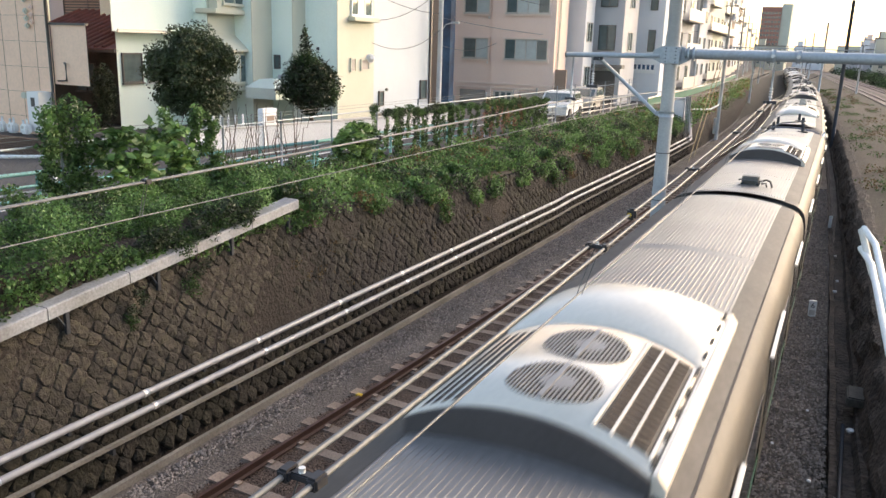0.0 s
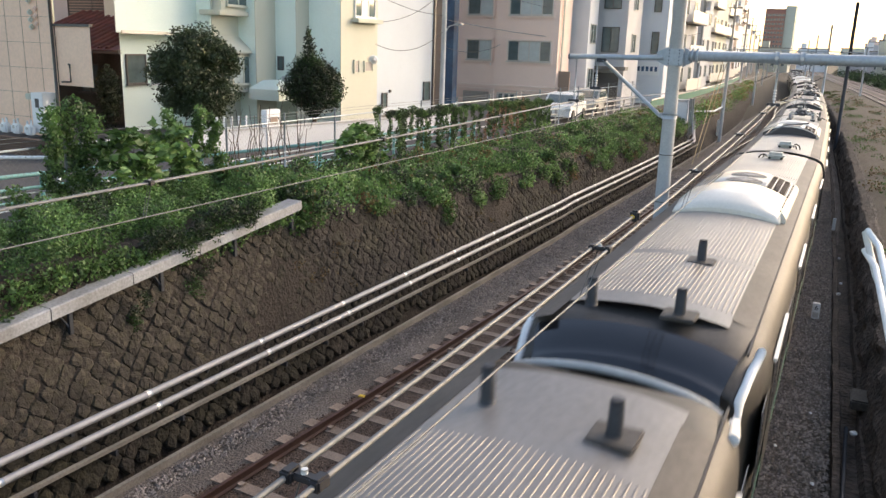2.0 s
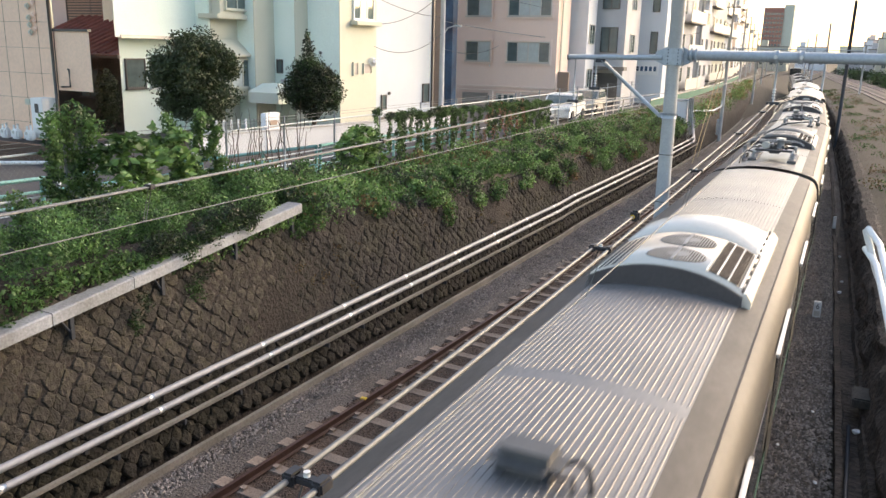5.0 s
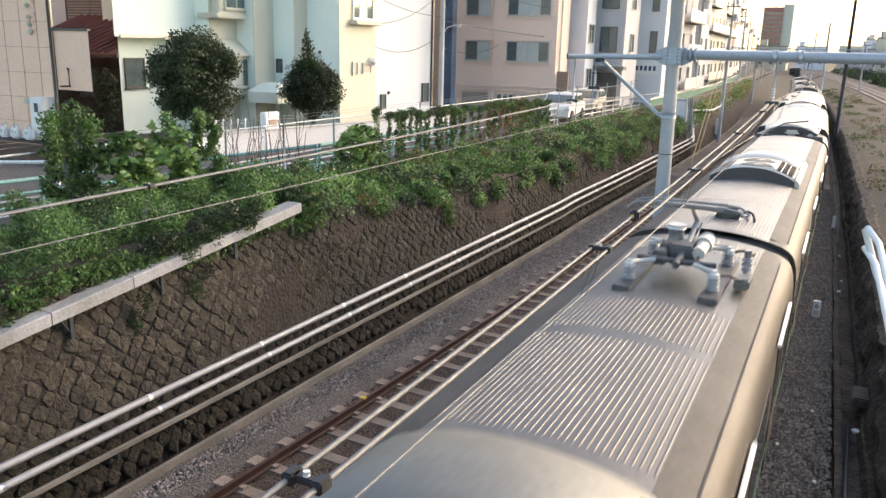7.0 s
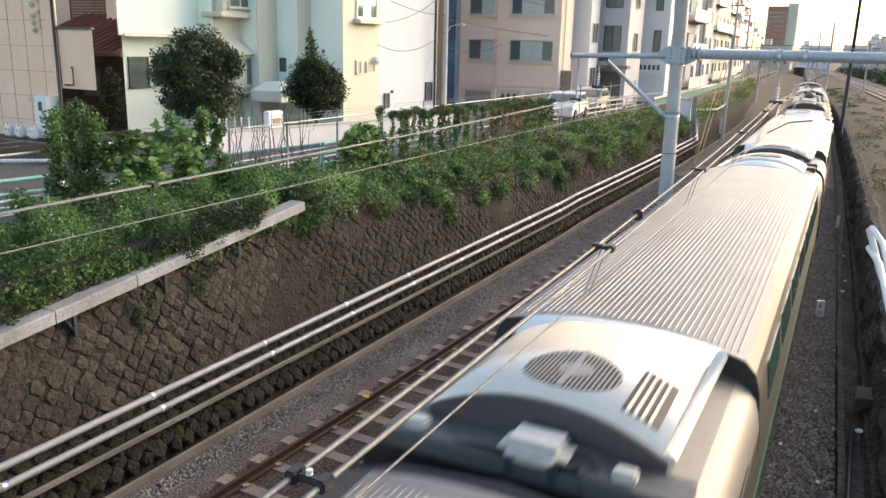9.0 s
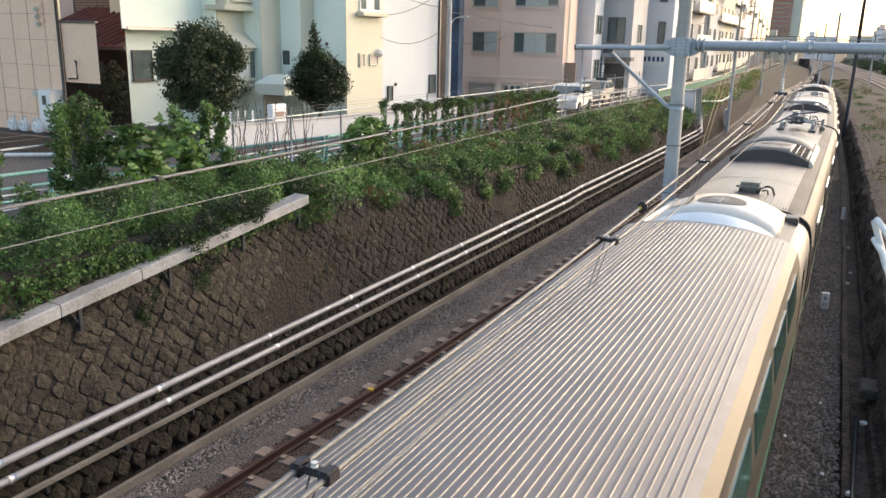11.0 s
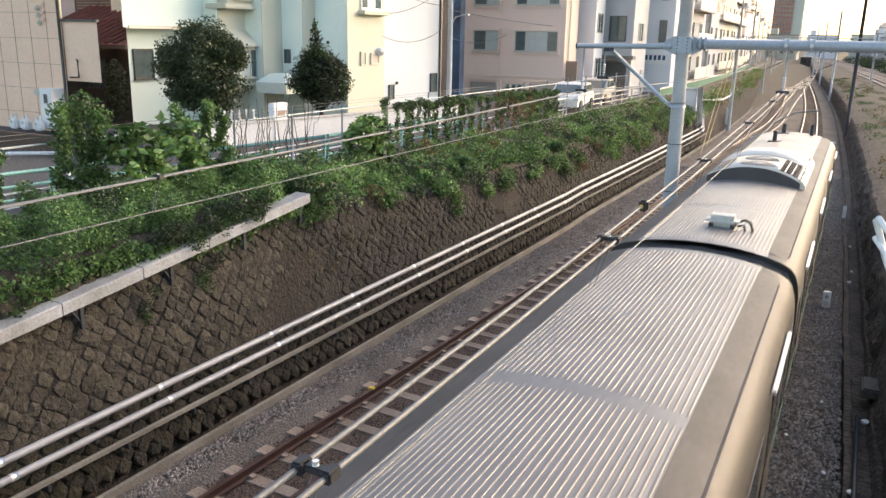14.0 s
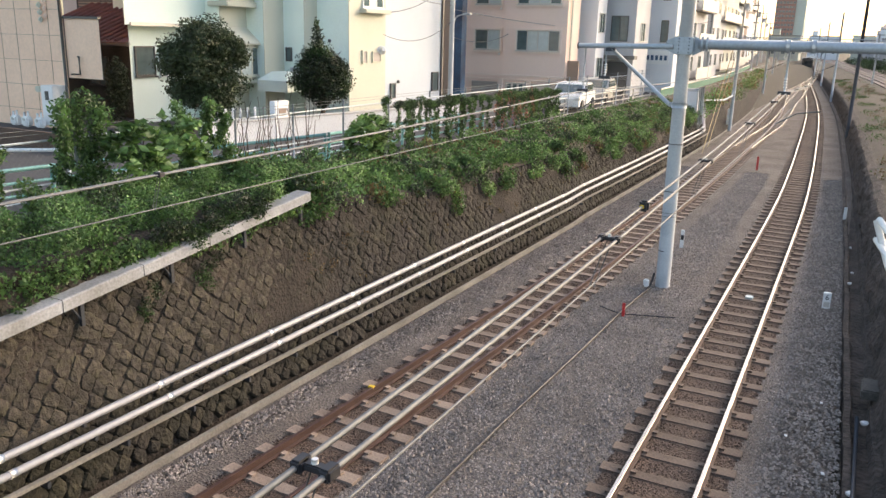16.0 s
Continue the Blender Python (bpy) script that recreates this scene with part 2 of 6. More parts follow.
def spline(table):
    """A smooth curve through (y, x) knots."""
    ys = [a for a, _ in table]

    def at(y):
        y = min(max(y, ys[0]), ys[-1] - 1e-6)
        i = max(k for k in range(len(ys) - 1) if ys[k] <= y)
        p = [table[min(max(i + d, 0), len(table) - 1)] for d in (-1, 0, 1, 2)]
        t = (y - p[1][0]) / (p[2][0] - p[1][0])
        h = p[2][0] - p[1][0]
        m1 = (p[2][1] - p[0][1]) / (p[2][0] - p[0][0]) * h
        m2 = (p[3][1] - p[1][1]) / (p[3][0] - p[1][0]) * h
        return ((2 * t ** 3 - 3 * t ** 2 + 1) * p[1][1] + (t ** 3 - 2 * t ** 2 + t) * m1
                + (3 * t ** 2 - 2 * t ** 3) * p[2][1] + (t ** 3 - t ** 2) * m2)
    return at


RIGHT = spline([(-80, -1.9), (-30, -1.9), (0, -1.9), (28, -1.9), (38, -1.97), (48, -2.22), (59, -2.6), (75, -3.2), (91, -3.95), (116, -5.45),
                (160, -8.5), (228, -13.6), (335, -21.5), (500, -33.5), (700, -48)])
LEFT = spline([(-40, -8.6), (0, -7.45), (8, -7.15), (13.6, -6.9), (25, -6.58), (45, -6.38), (65, -6.55), (88, -7.25), (112, -8.75), (155, -11.95),
               (228, -17.3), (335, -25.2), (500, -37), (700, -51)])
STREET = 2.9

# ---- ground and tracks ----
def ribbon(name, path, profile, y0, y1, step, material, parent=None):
    """A long body with a section profile [(dx, z), ...] along a line x = path(y)."""
    bm = bmesh.new()
    y = y0
    secs = []
    while y <= y1 + 1e-6:
        sl = path(y + 0.5) - path(y - 0.5)
        c = 1 / math.sqrt(1 + sl * sl)
        secs.append([(path(y) + dx * c, y - dx * c * sl, z) for dx, z in (profile(y) if callable(profile) else profile)])
        y += step if y < 120 else step * 3
    loft(bm, secs, smooth=False)
    return prim(name, bm, material, parent)


def toe_x(y):
    return (-9.3 + 0.011 * max(y, -20)) if y < 30 else LEFT(y) - 2.58 + 0.02


tagged(ribbon("ground", lambda y: 0, [(-700, 2.2), (-60, 2.2), (-16, 1.9), (-12, 0.6), (-9, -0.45), (0, -0.45), (2, -0.45), (12, -0.5), (60, -0.6), (700, -0.6)], -150, 1500, 30, M["earth"]),
       "dark earth ground reaching the horizon", "ground", kind="structure")
bed = tagged(ribbon("railway_bed", lambda y: (LEFT(y) + RIGHT(y)) / 2, [(-5.2, -0.4), (-5.0, -0.24), (-3.9, -0.17), (-3.4, -0.2), (-1.3, -0.2), (-0.8, -0.15), (0.8, -0.15), (1.3, -0.2), (3.4, -0.2), (4.0, -0.18), (4.6, -0.25), (4.9, -0.4)],
              -60, 600, 2, M["ballast"]), "grey-brown crushed stone ballast bed", "ballast", kind="structure")


def track(path, name, top, y1, phase, sleepers):
    t = empty(name, "railway track with concrete sleepers and steel rails on ballast", "railway track", kind="structure")
    prof = [(-0.065, -0.15), (-0.065, -0.138), (-0.012, -0.12), (-0.012, -0.04), (-0.033, -0.03), (-0.033, -0.003), (0.033, -0.003), (0.033, -0.03), (0.012, -0.04), (0.012, -0.12), (0.065, -0.138), (0.065, -0.15)]
    for s in (-0.566, 0.566):
        r = ribbon("rail", lambda y, s=s: path(y) + s, prof, -40, y1, 1.5, M["rail_rust"], t)
        ribbon("rail_head", lambda y, s=s: path(y) + s, [(-0.03, -0.002), (-0.027, 0.0), (0.027, 0.0), (0.03, -0.002)], -40, y1, 1.5, top, r)
    bm = bmesh.new()
    secs = [[(-1.0, -0.15, -0.30), (-1.0, -0.13, -0.15), (-1.0, 0.13, -0.15), (-1.0, 0.15, -0.30)],
            [(-0.35, -0.14, -0.30), (-0.35, -0.115, -0.165), (-0.35, 0.115, -0.165), (-0.35, 0.14, -0.30)],
            [(0.35, -0.14, -0.30), (0.35, -0.115, -0.165), (0.35, 0.115, -0.165), (0.35, 0.14, -0.30)],
            [(1.0, -0.15, -0.30), (1.0, -0.13, -0.15), (1.0, 0.13, -0.15), (1.0, 0.15, -0.30)]]
    loft(bm, secs, close=True, smooth=False, cap=True)
    for s in (-1, 1):
        for d in (-0.1, 0.1):
            box(bm, s * 0.566 + d - 0.045, s * 0.566 + d + 0.045, -0.05, 0.05, -0.15, -0.115)
    first = part("sleeper", bm, sleepers, t)
    ribbon("stained_ballast", path, [(-1.0, -0.21), (-0.85, -0.185), (0.85, -0.185), (1.0, -0.21)], -40, y1, 2, M["rust_bed"], t)
    y, k = phase, 0
    while y < min(y1, 170):
        o = first if k == 0 else bpy.data.objects.new("sleeper", first.data)
        if k:
            scene.collection.objects.link(o)
            o.parent = t
        sl = path(y + 0.5) - path(y - 0.5)
        o.matrix_basis = pose(path(y), y, 0, 0, 0, math.degrees(-math.atan(sl)) + random.uniform(-0.7, 0.7))
        y += 0.757
        k += 1
    return t


track(RIGHT, "track_2", M["rail_top"], 600, 11.63 - 18 * 0.757, M["sleeper_brown"])
track(LEFT, "track_1", M["rail_dull"], 600, 7.75 - 14 * 0.757, M["sleeper"])


def turnout(name, path, y0, y1):
    """Crossing rails between the lines, on their own stained bed."""
    t = empty(name, "crossing rails that link the lines far ahead", "railway track", kind="structure")
    ribbon("stained_ballast", path, [(-0.9, -0.2), (-0.8, -0.178), (0.8, -0.178), (0.9, -0.2)], y0, y1, 3, M["rust_bed"], t)
    for s in (-0.566, 0.566):
        r = ribbon("rail", lambda y, s=s: path(y) + s, [(-0.06, -0.15), (-0.03, -0.03), (-0.03, 0.003), (0.03, 0.003), (0.03, -0.03), (0.06, -0.15)], y0, y1, 2, M["rail_rust"], t)
        ribbon("rail_head", lambda y, s=s: path(y) + s, [(-0.028, 0.004), (-0.025, 0.007), (0.025, 0.007), (0.028, 0.004)], y0, y1, 2, M["rail_top"], r)


turnout("track_5", spline([(95, -7.55), (112, -8.7), (130, -9.3), (159, -9.0), (195, -9.3), (232, -10.6), (330, -13.8), (454, -17.6)]), 97, 440)
turnout("track_6", spline([(50, -6.4), (62, -6.3), (75, -6.05), (103, -6.9), (140, -8.0), (173, -9.45)]), 56, 170)

# ---- left retaining wall, terrace, street ----
BAT = 0.35


def wall_top(y):
    return 3.15 if y < 12 else max(3.15 - (y - 12) * 0.09, 2.45 - (y - 20) * 0.02, 2.05)


def wall_profile(y):
    h = wall_top(y)
    return [(0.0, -0.4), (-BAT * 0.9, 0.9), (-BAT * h, h), (-BAT * h - 0.3, h + 0.05), (-1.7, 2.5), (-1.7, -0.4)]


wall = tagged(ribbon("wall_west", toe_x, wall_profile, -40, 420, 2, M["mortar"]), "battered retaining wall of rough dark stones beside the line", "retaining wall", kind="structure")
tagged(ribbon("terrace", toe_x, lambda y: [(-BAT * wall_top(y) - 0.1, wall_top(y) + 0.02), (-1.6, wall_top(y) * 0.5 + 1.5), (-2.6, 2.95), (-4.2, STREET - 0.03)], -40, 420, 2, M["earth"]), "overgrown earth strip above the wall", "earth bank", kind="structure")
tagged(ribbon("street", toe_x, [(-3.7, STREET - 0.4), (-3.7, STREET), (-9.0, STREET), (-30, STREET + 0.02), (-60, STREET + 0.02)], -40, 420, 3, M["asphalt"]), "grey asphalt side street", "street", kind="structure")
tagged(ribbon("kerb", toe_x, [(0.14, -0.4), (0.14, -0.09), (0.07, -0.085), (0.07, -0.4)], -40, 300, 2, M["concrete"]), "weathered concrete kerb at the wall foot", "kerb", kind="structure")

# ---- right side ----
def right_x(y):
    return RIGHT(y) + 2.6 - 0.55 * min(max((y - 10) / 28, 0), 1)


def rough(y, profile, amount):
    """The profile with lumps of stone and soil in it."""
    out = []
    for dx, z in profile:
        k = noise.noise(Vector((y * 0.9, z * 2.5, dx))) + 0.7 * noise.noise(Vector((y * 2.7, z * 5.0, dx + 9)))
        out.append((dx + amount * k, z + amount * 0.3 * k))
    return out


tagged(ribbon("drain", right_x, lambda y: rough(y, [(0, -0.4), (0, -0.15), (0.12, -0.14), (0.16, -0.26), (0.42, -0.26), (0.46, -0.08), (0.6, -0.06)], 0.04), -10, 300, 0.35, M["brown_bank"]), "dirty concrete drain beside the ballast", "drain", kind="structure")
tagged(ribbon("wall_east", right_x, lambda y: rough(y, [(0.5, -0.4), (0.54, -0.05), (0.57, 0.12), (0.6, 0.3), (0.63, 0.48), (0.68, 0.66), (0.72, 0.84), (0.78, 1.0), (0.9, 1.14), (1.15, 1.22), (1.5, 1.2), (1.5, -0.4)], 0.13), -10, 300, 0.35, M["brown_bank"]), "low retaining wall of rough brown stone", "retaining wall", kind="structure")
tagged(ribbon("bank", right_x, [(0.9, 1.12), (1.6, 1.3), (3.0, 1.5), (6.0, 1.5), (14, 1.35), (90, 1.3)], -40, 300, 3, M["earth"]), "brown earth bank with grass", "earth bank", kind="structure")

# ---- houses ----
def wall_prism(name, pts, z0, z1, material, parent, label=""):
    bm = bmesh.new()
    loft(bm, [[(x, y, z0) for x, y in pts], [(x, y, z1) for x, y in pts]], close=True, smooth=False, cap=True)
    bmesh.ops.recalc_face_normals(bm, faces=bm.faces)
    return part(name, bm, material, parent, label)


WM = {}


def unit_mesh(key, make, material):
    if key not in WM:
        me = bpy.data.meshes.new(key[0])
        bm = make()
        bm.normal_update()
        bm.to_mesh(me)
        bm.free()
        me.materials.append(material)
        WM[key] = me
    return WM[key]


def child(name, me, parent, m):
    ob = new(name, me)
    ob.parent = parent
    ob.matrix_basis = m
    return ob


def ring(x0, x1, z0, z1, t, ya, yb):
    """A rectangular frame of one piece."""
    bm = bmesh.new()
    out = [(x0, z0), (x1, z0), (x1, z1), (x0, z1)]
    inn = [(x0 + t, z0 + t), (x1 - t, z0 + t), (x1 - t, z1 - t), (x0 + t, z1 - t)]
    rows = [[bm.verts.new((x, y, z)) for x, z in p] for p, y in ((out, yb), (out, ya), (inn, ya), (inn, yb))]
    for i in range(4):
        a, b = rows[i], rows[(i + 1) % 4]
        for k in range(4):
            bm.faces.new((a[k], a[(k + 1) % 4], b[(k + 1) % 4], b[k]))
    bmesh.ops.recalc_face_normals(bm, faces=bm.faces)
    return bm


def window(parent, x, y, z, w, h, face="-y", panes=2, fm="frame_al", gm=("pane",), sill=True, surround=None, depth=0.07):
    """A window whose lower corner is at x, y, z; face: -y looks at the bridge, +x at the line."""
    rot_ = 0 if face == "-y" else 90
    m = pose(x, y, z, 0, 0, rot_)

    def fr():
        return ring(0, w, 0, h, 0.05, -depth, 0.02)
    f = child("window", unit_mesh(("window", w, h, panes, fm, depth), fr, M[fm]), parent, m)
    for k in range(1, panes):
        child("mullion", unit_mesh(("mullion", h, fm, depth), lambda: bbox(-0.025, 0.025, -depth * 0.8, 0.02, 0.05, h - 0.05), M[fm]), f, pose(w * k / panes, 0, 0))
    for k in range(panes):
        g = gm[k % len(gm)]
        child("pane", unit_mesh(("pane", round(w / panes, 3), h, g), lambda: bbox(0.03, w / panes - 0.03, -0.02, 0.0, 0.04, h - 0.04), M[g]), f, pose(w * k / panes, -0.012, 0))
    if sill:
        child("sill", unit_mesh(("sill", w, fm), lambda: bbox(-0.06, w + 0.06, -depth - 0.06, 0.0, -0.06, 0.0, 0.01), M[fm]), f, pose(0, 0, 0))
    if surround:
        def su():
            return ring(-0.12, w + 0.12, -0.17, h + 0.12, 0.105, -0.10, 0.0)
        child("surround", unit_mesh(("surround", w, h), su, M[surround]), f, pose(0, 0, 0))
    return f


def peach_house():
    h = empty("house", "peach panel-clad house beside the street", "house")
    wall_prism("wall", [(-25.4, 19.7), (-27.6, 21.25), (-40, 21.25), (-40, 19.7)], STREET - 0.3, 14, M["tile_peach"], h)
    for z in (3.55, 4.45, 5.35, 6.25, 7.15, 8.05):
        part("panel_joint", bbox(-40, -25.4, 19.69, 19.70, z, z + 0.012), M["brown_wall"], h)
    for x in (-26.2, -27.1, -28.0, -28.9, -29.8, -30.7):
        part("panel_joint", bbox(x, x + 0.012, 19.69, 19.70, 2.9, 9), M["brown_wall"], h)
    box_ = wall_prism("bay", [(-25.38, 19.72), (-23.62, 19.72), (-24.05, 20.05), (-25.38, 20.05)], 4.8, 6.85, M["tile_peach"], h, "jutting peach bay with dark top edge")
    part("bay_cap", bbox(-25.45, -23.58, 19.66, 19.8, 6.85, 6.93), M["frame_dark"], box_)
    part("downpipe", tubed([(-25.43, 19.62, 2.9), (-25.43, 19.62, 9)], 0.05, 8), M["frame_dark"], h)
    part("hook_rail", tubed([(-24.75, 19.66, 5.55), (-24.62, 19.6, 5.55), (-24.62, 19.6, 4.95), (-25.1, 19.62, 4.93)], 0.035, 6), M["frame_dark"], h)
    for k, z in enumerate((7.6, 7.2, 6.95, 6.7)):
        part("wall_lamp", bbox(-26.62 + 0.02 * k, -26.45 + 0.02 * k, 19.55, 19.7, z, z + 0.2, 0.05), M["cream"], h)
        part("wall_lamp", bbox(-26.3, -26.16, 19.55, 19.7, z + 0.15, z + 0.32, 0.05), M["taupe"], h)
    part("outlet_cover", bbox(-27.2, -26.9, 19.62, 19.7, 4.2, 4.42, 0.03), M["cream"], h)
    u = empty("wall_cabinet", "white metal service cabinet against the peach house", "cabinet", m=pose(-26.5, 19.3, STREET))
    part("body", bbox(0.32, 0.95, -0.2, 0.38, 0.2, 1.62, 0.02), M["white"], u)
    part("opening", bbox(0.55, 0.74, -0.215, -0.2, 1.1, 1.42), M["frame_dark"], u)
    for k in range(3):
        g = empty("gas_meter", "white gas meter on the wall of the peach house", "gas meter", "gas meters", pose(-27.45 + 0.62 * k + 0.1 * (k > 1), 18.9, STREET + 0.12))
        part("case", bbox(-0.2, 0.2, -0.12, 0.14, 0, 0.36, 0.06), M["white"], g)
        part("dial", tubed([(0, -0.12, 0.25), (0, -0.14, 0.25)], 0.06, 12), M["frame_al"], g)
        part("inlet_pipe", tubed([(-0.1, 0, 0.36), (-0.1, 0, 0.5)], 0.04, 8), M["white"], g)
        part("outlet_pipe", tubed([(0.1, 0, 0.36), (0.1, 0, 0.55)], 0.04, 8), M["white"], g)
    lw = empty("brick_wall", "low dark brick wall along the street", "garden wall", m=pose(0, 0, 0))
    part("core", bbox(-28.3, -20.5, 16.0, 16.2, STREET - 0.1, STREET + 0.52), M["brick_dark"], lw)
    for r in range(7):
        for k in range(36):
            x = -28.2 + k * 0.215 + (0.1 if r % 2 else 0)
            if x < -20.75 and r < 6:
                child("brick", unit_mesh(("brick",), lambda: bbox(0, 0.2, -0.02, 0.0, 0, 0.075), M["brick_dark"]), lw, pose(x, 15.998, STREET + 0.02 + r * 0.088))


peach_house()


def dark_house():
    h = empty("house", "small house with shade coloured into its wall and a dark red tiled roof", "house")
    # shade between the houses is put into this wall's dark colour
    wall_prism("wall", [(-26.5, 24), (-23.0 - 3.2, 24), (-26.2, 27), (-34, 27), (-34, 24)], STREET - 0.3, 6.2, M["dirty_shaded_concrete"], h)
    bm = bmesh.new()
    for k in range(14):
        x = -32 + k * 0.45
        part("roof_tile", tubed([(x, 22.6, 6.05), (x, 26.5, 7.6)], 0.12, 8), M["rooftile"], h)
    box(bm, -32.2, -25.5, -2.2, 2.2, -0.05, 0.02, m=Matrix.Translation((0, 24.5, 6.8)) @ Matrix.Rotation(0.37, 4, "X"))
    part("roof", bm, M["rooftile"], h)
    part("eave", bbox(-32.3, -25.4, 22.45, 22.6, 5.9, 6.05), M["frame_dark"], h)
    window(h, -29.5, 24, 4.2, 1.2, 1.2, fm="frame_dark", panes=2)
    w = empty("house", "grey upper storey with shuttered window", "house")
    wall_prism("wall", [(-26.0, 28), (-26.0, 31), (-36, 31), (-36, 28)], 2.6, 13, M["grey_wall"], w)
    f = window(w, -34.9, 28, 7.1, 3.4, 2.2, fm="frame_dark", panes=2, gm=("frame_dark",))
    for k in range(16):
        part("louvre_slat", bbox(0.1, 3.3, -0.05, -0.025, 0.1 + k * 0.13, 0.16 + k * 0.13), M["brown_wall"], f)


dark_house()


def mint_house():
    h = empty("house", "pale mint rendered three-storey house with bays, its lit faces coloured cream", "house")
    # one wall block a step: mint for the shaded faces, cream over the lit ones
    part("wall", bbox(-30, -20, 29.7, 32.7, STREET - 0.3, 13), M["mint"], h)
    part("wall", bbox(-30, -21.7, 28.8, 29.702, STREET - 0.3, 13), M["mint"], h)
    part("wall", bbox(-30, -22.85, 27.5, 28.802, STREET - 0.3, 13), M["mint"], h)
    part("wall", bbox(-30, -23.8, 25.9, 27.502, STREET - 0.3, 13), M["mint"], h)
    wall_prism("wall", [(-25.4, 22.55), (-25.4, 25.902), (-29.2, 25.902)], 2.6, 6.7, M["mint"], h, "pale lower wall under the jutting storey")
    wall_prism("upper_storey", [(-24.9, 21.98), (-24.6, 25.904), (-29.4, 25.904)], 6.72, 13, M["mint"], h, "pale mint jutting upper storey")
    # thin cream sheets put the warm side light into the faces' colour
    for x, y0, y1 in ((-20, 29.7, 32.7), (-21.7, 28.8, 29.7), (-22.85, 27.5, 28.8), (-23.8, 25.9, 27.5)):
        part("cream_face", bbox(x - 0.01, x + 0.02, y0 - 0.02, y1, STREET - 0.2, 13.02), M["cream"], h, "rendered face coloured cream for the light on it")
    part("string_course", bbox(-24.62, -24.55, 21.95, 25.95, 6.68, 6.80), M["frame_al"], h)
    # bay with pent roof
    bay = part("bay", bbox(-23.8, -23.3, 26.3, 28.0, 4.5, 6.05), M["cream"], h, "cream bay window with small roof")
    bm = bmesh.new()
    loft(bm, [[(-23.8, 26.1, 6.75), (-23.8, 28.3, 6.75)], [(-23.05, 26.0, 6.12), (-23.05, 28.4, 6.12)], [(-23.05, 26.0, 6.04), (-23.05, 28.4, 6.04)]], smooth=False)
    loft(bm, [[(-23.8, 26.1, 6.75), (-23.05, 26.0, 6.12), (-23.05, 26.0, 6.04)], [(-23.8, 26.1, 6.04), (-23.8, 26.1, 6.04), (-23.8, 26.1, 6.04)]], smooth=False)
    part("bay_roof", bm, M["cream"], bay)
    window(h, -23.29, 26.4, 4.75, 1.5, 1.2, "+x", 2, "cream", ("curtain", "pane"))
    window(h, -23.72, 26.28, 4.75, 0.36, 1.2, "-y", 1, "cream", ("pane",), sill=False)
    part("bay_shelf", bbox(-23.85, -23.15, 26.2, 28.1, 4.42, 4.52, 0.02), M["cream"], h)
    # upper ledge
    part("ledge", bbox(-24.3, -23.2, 25.7, 28.1, 7.55, 7.75, 0.03), M["cream"], h)
    part("upper_bay", bbox(-23.9, -23.35, 26.0, 27.9, 7.75, 10), M["cream"], h)
    window(h, -23.34, 26.3, 7.95, 1.4, 1.4, "+x", 2, "cream", ("pane",))
    # porch canopy
    bm = bmesh.new()
    loft(bm, [[(-22.8, 26.9, 4.15), (-21.2, 26.9, 4.15), (-21.2, 28.7, 4.15), (-22.8, 28.7, 4.15)], [(-22.8, 26.9, 4.6), (-21.2, 26.9, 4.6), (-21.2, 28.7, 4.6), (-22.8, 28.7, 4.6)], [(-22.5, 27.5, 4.95), (-21.7, 27.5, 4.95), (-21.7, 28.2, 4.95), (-22.5, 28.2, 4.95)]], close=True, smooth=False, cap=True)
    part("porch_canopy", bm, M["mint"], h)
    # left lower windows
    window(h, -25.38, 22.75, 4.76, 1.0, 1.15, "+x", 1, "frame_dark", ("pane",))
    window(h, -25.38, 24.0, 4.74, 1.6, 1.2, "+x", 2, "white", ("curtain", "pane"))
    # small openings
    window(h, -22.7, 28.8, 5.35, 0.32, 0.6, "-y", 1, "frame_dark", ("pane",), False)
    window(h, -19.97, 30.65, 5.3, 0.42, 0.6, "+x", 1, "cream", ("shutter",), False)
    window(h, -19.97, 31.5, 5.35, 0.72, 0.5, "+x", 1, "cream", ("shutter",), False)
    window(h, -19.97, 30.7, 7.75, 1.7, 1.3, "+x", 3, "white", ("pane", "curtain"))
    part("balcony_ledge", bbox(-20, -19.6, 30.5, 32.6, 7.5, 7.68, 0.02), M["cream"], h)
    part("vent_cap", bbox(-21.05, -20.92, 29.58, 29.7, 6.2, 6.34, 0.03), M["frame_dark"], h)
    part("meter_box", bbox(-22.45, -22.25, 28.68, 28.8, 4.75, 5.1, 0.02), M["grey_wall"], h)
    part("downpipe", tubed([(-21.75, 29.62, 2.9), (-21.75, 29.62, 12)], 0.05, 8), M["cream"], h)
    part("downpipe", tubed([(-23.85, 25.85, 2.9), (-23.85, 25.85, 12)], 0.04, 8), M["mint"], h)
    part("parapet", bbox(-30.1, -19.9, 29.5, 32.8, 13, 13.25), M["cream"], h)
    d = part("dish", tubed([(-19.85, 32.2, 5.9), (-19.7, 32.1, 5.95)], 0.22, 14, 0.1), M["white"], h, "white satellite dish")
    # street wall
    g = empty("garden_wall", "low white rendered garden wall along the street", "garden wall", m=pose(-18.6, 19.2, STREET, 0, 0, -11))
    part("core", bbox(-0.12, 0.12, 0, 13.6, -0.1, 0.72), M["white_wall"], g)
    part("coping", bbox(-0.16, 0.16, -0.02, 13.65, 0.72, 0.78, 0.01), M["concrete_pale2"], g)
    for k in range(7):
        part("fence_slat", bbox(-0.03, 0.03, 0.3 + k * 0.3, 0.36 + k * 0.3, 0.78, 1.2, 0.01), M["white_wall"], g)
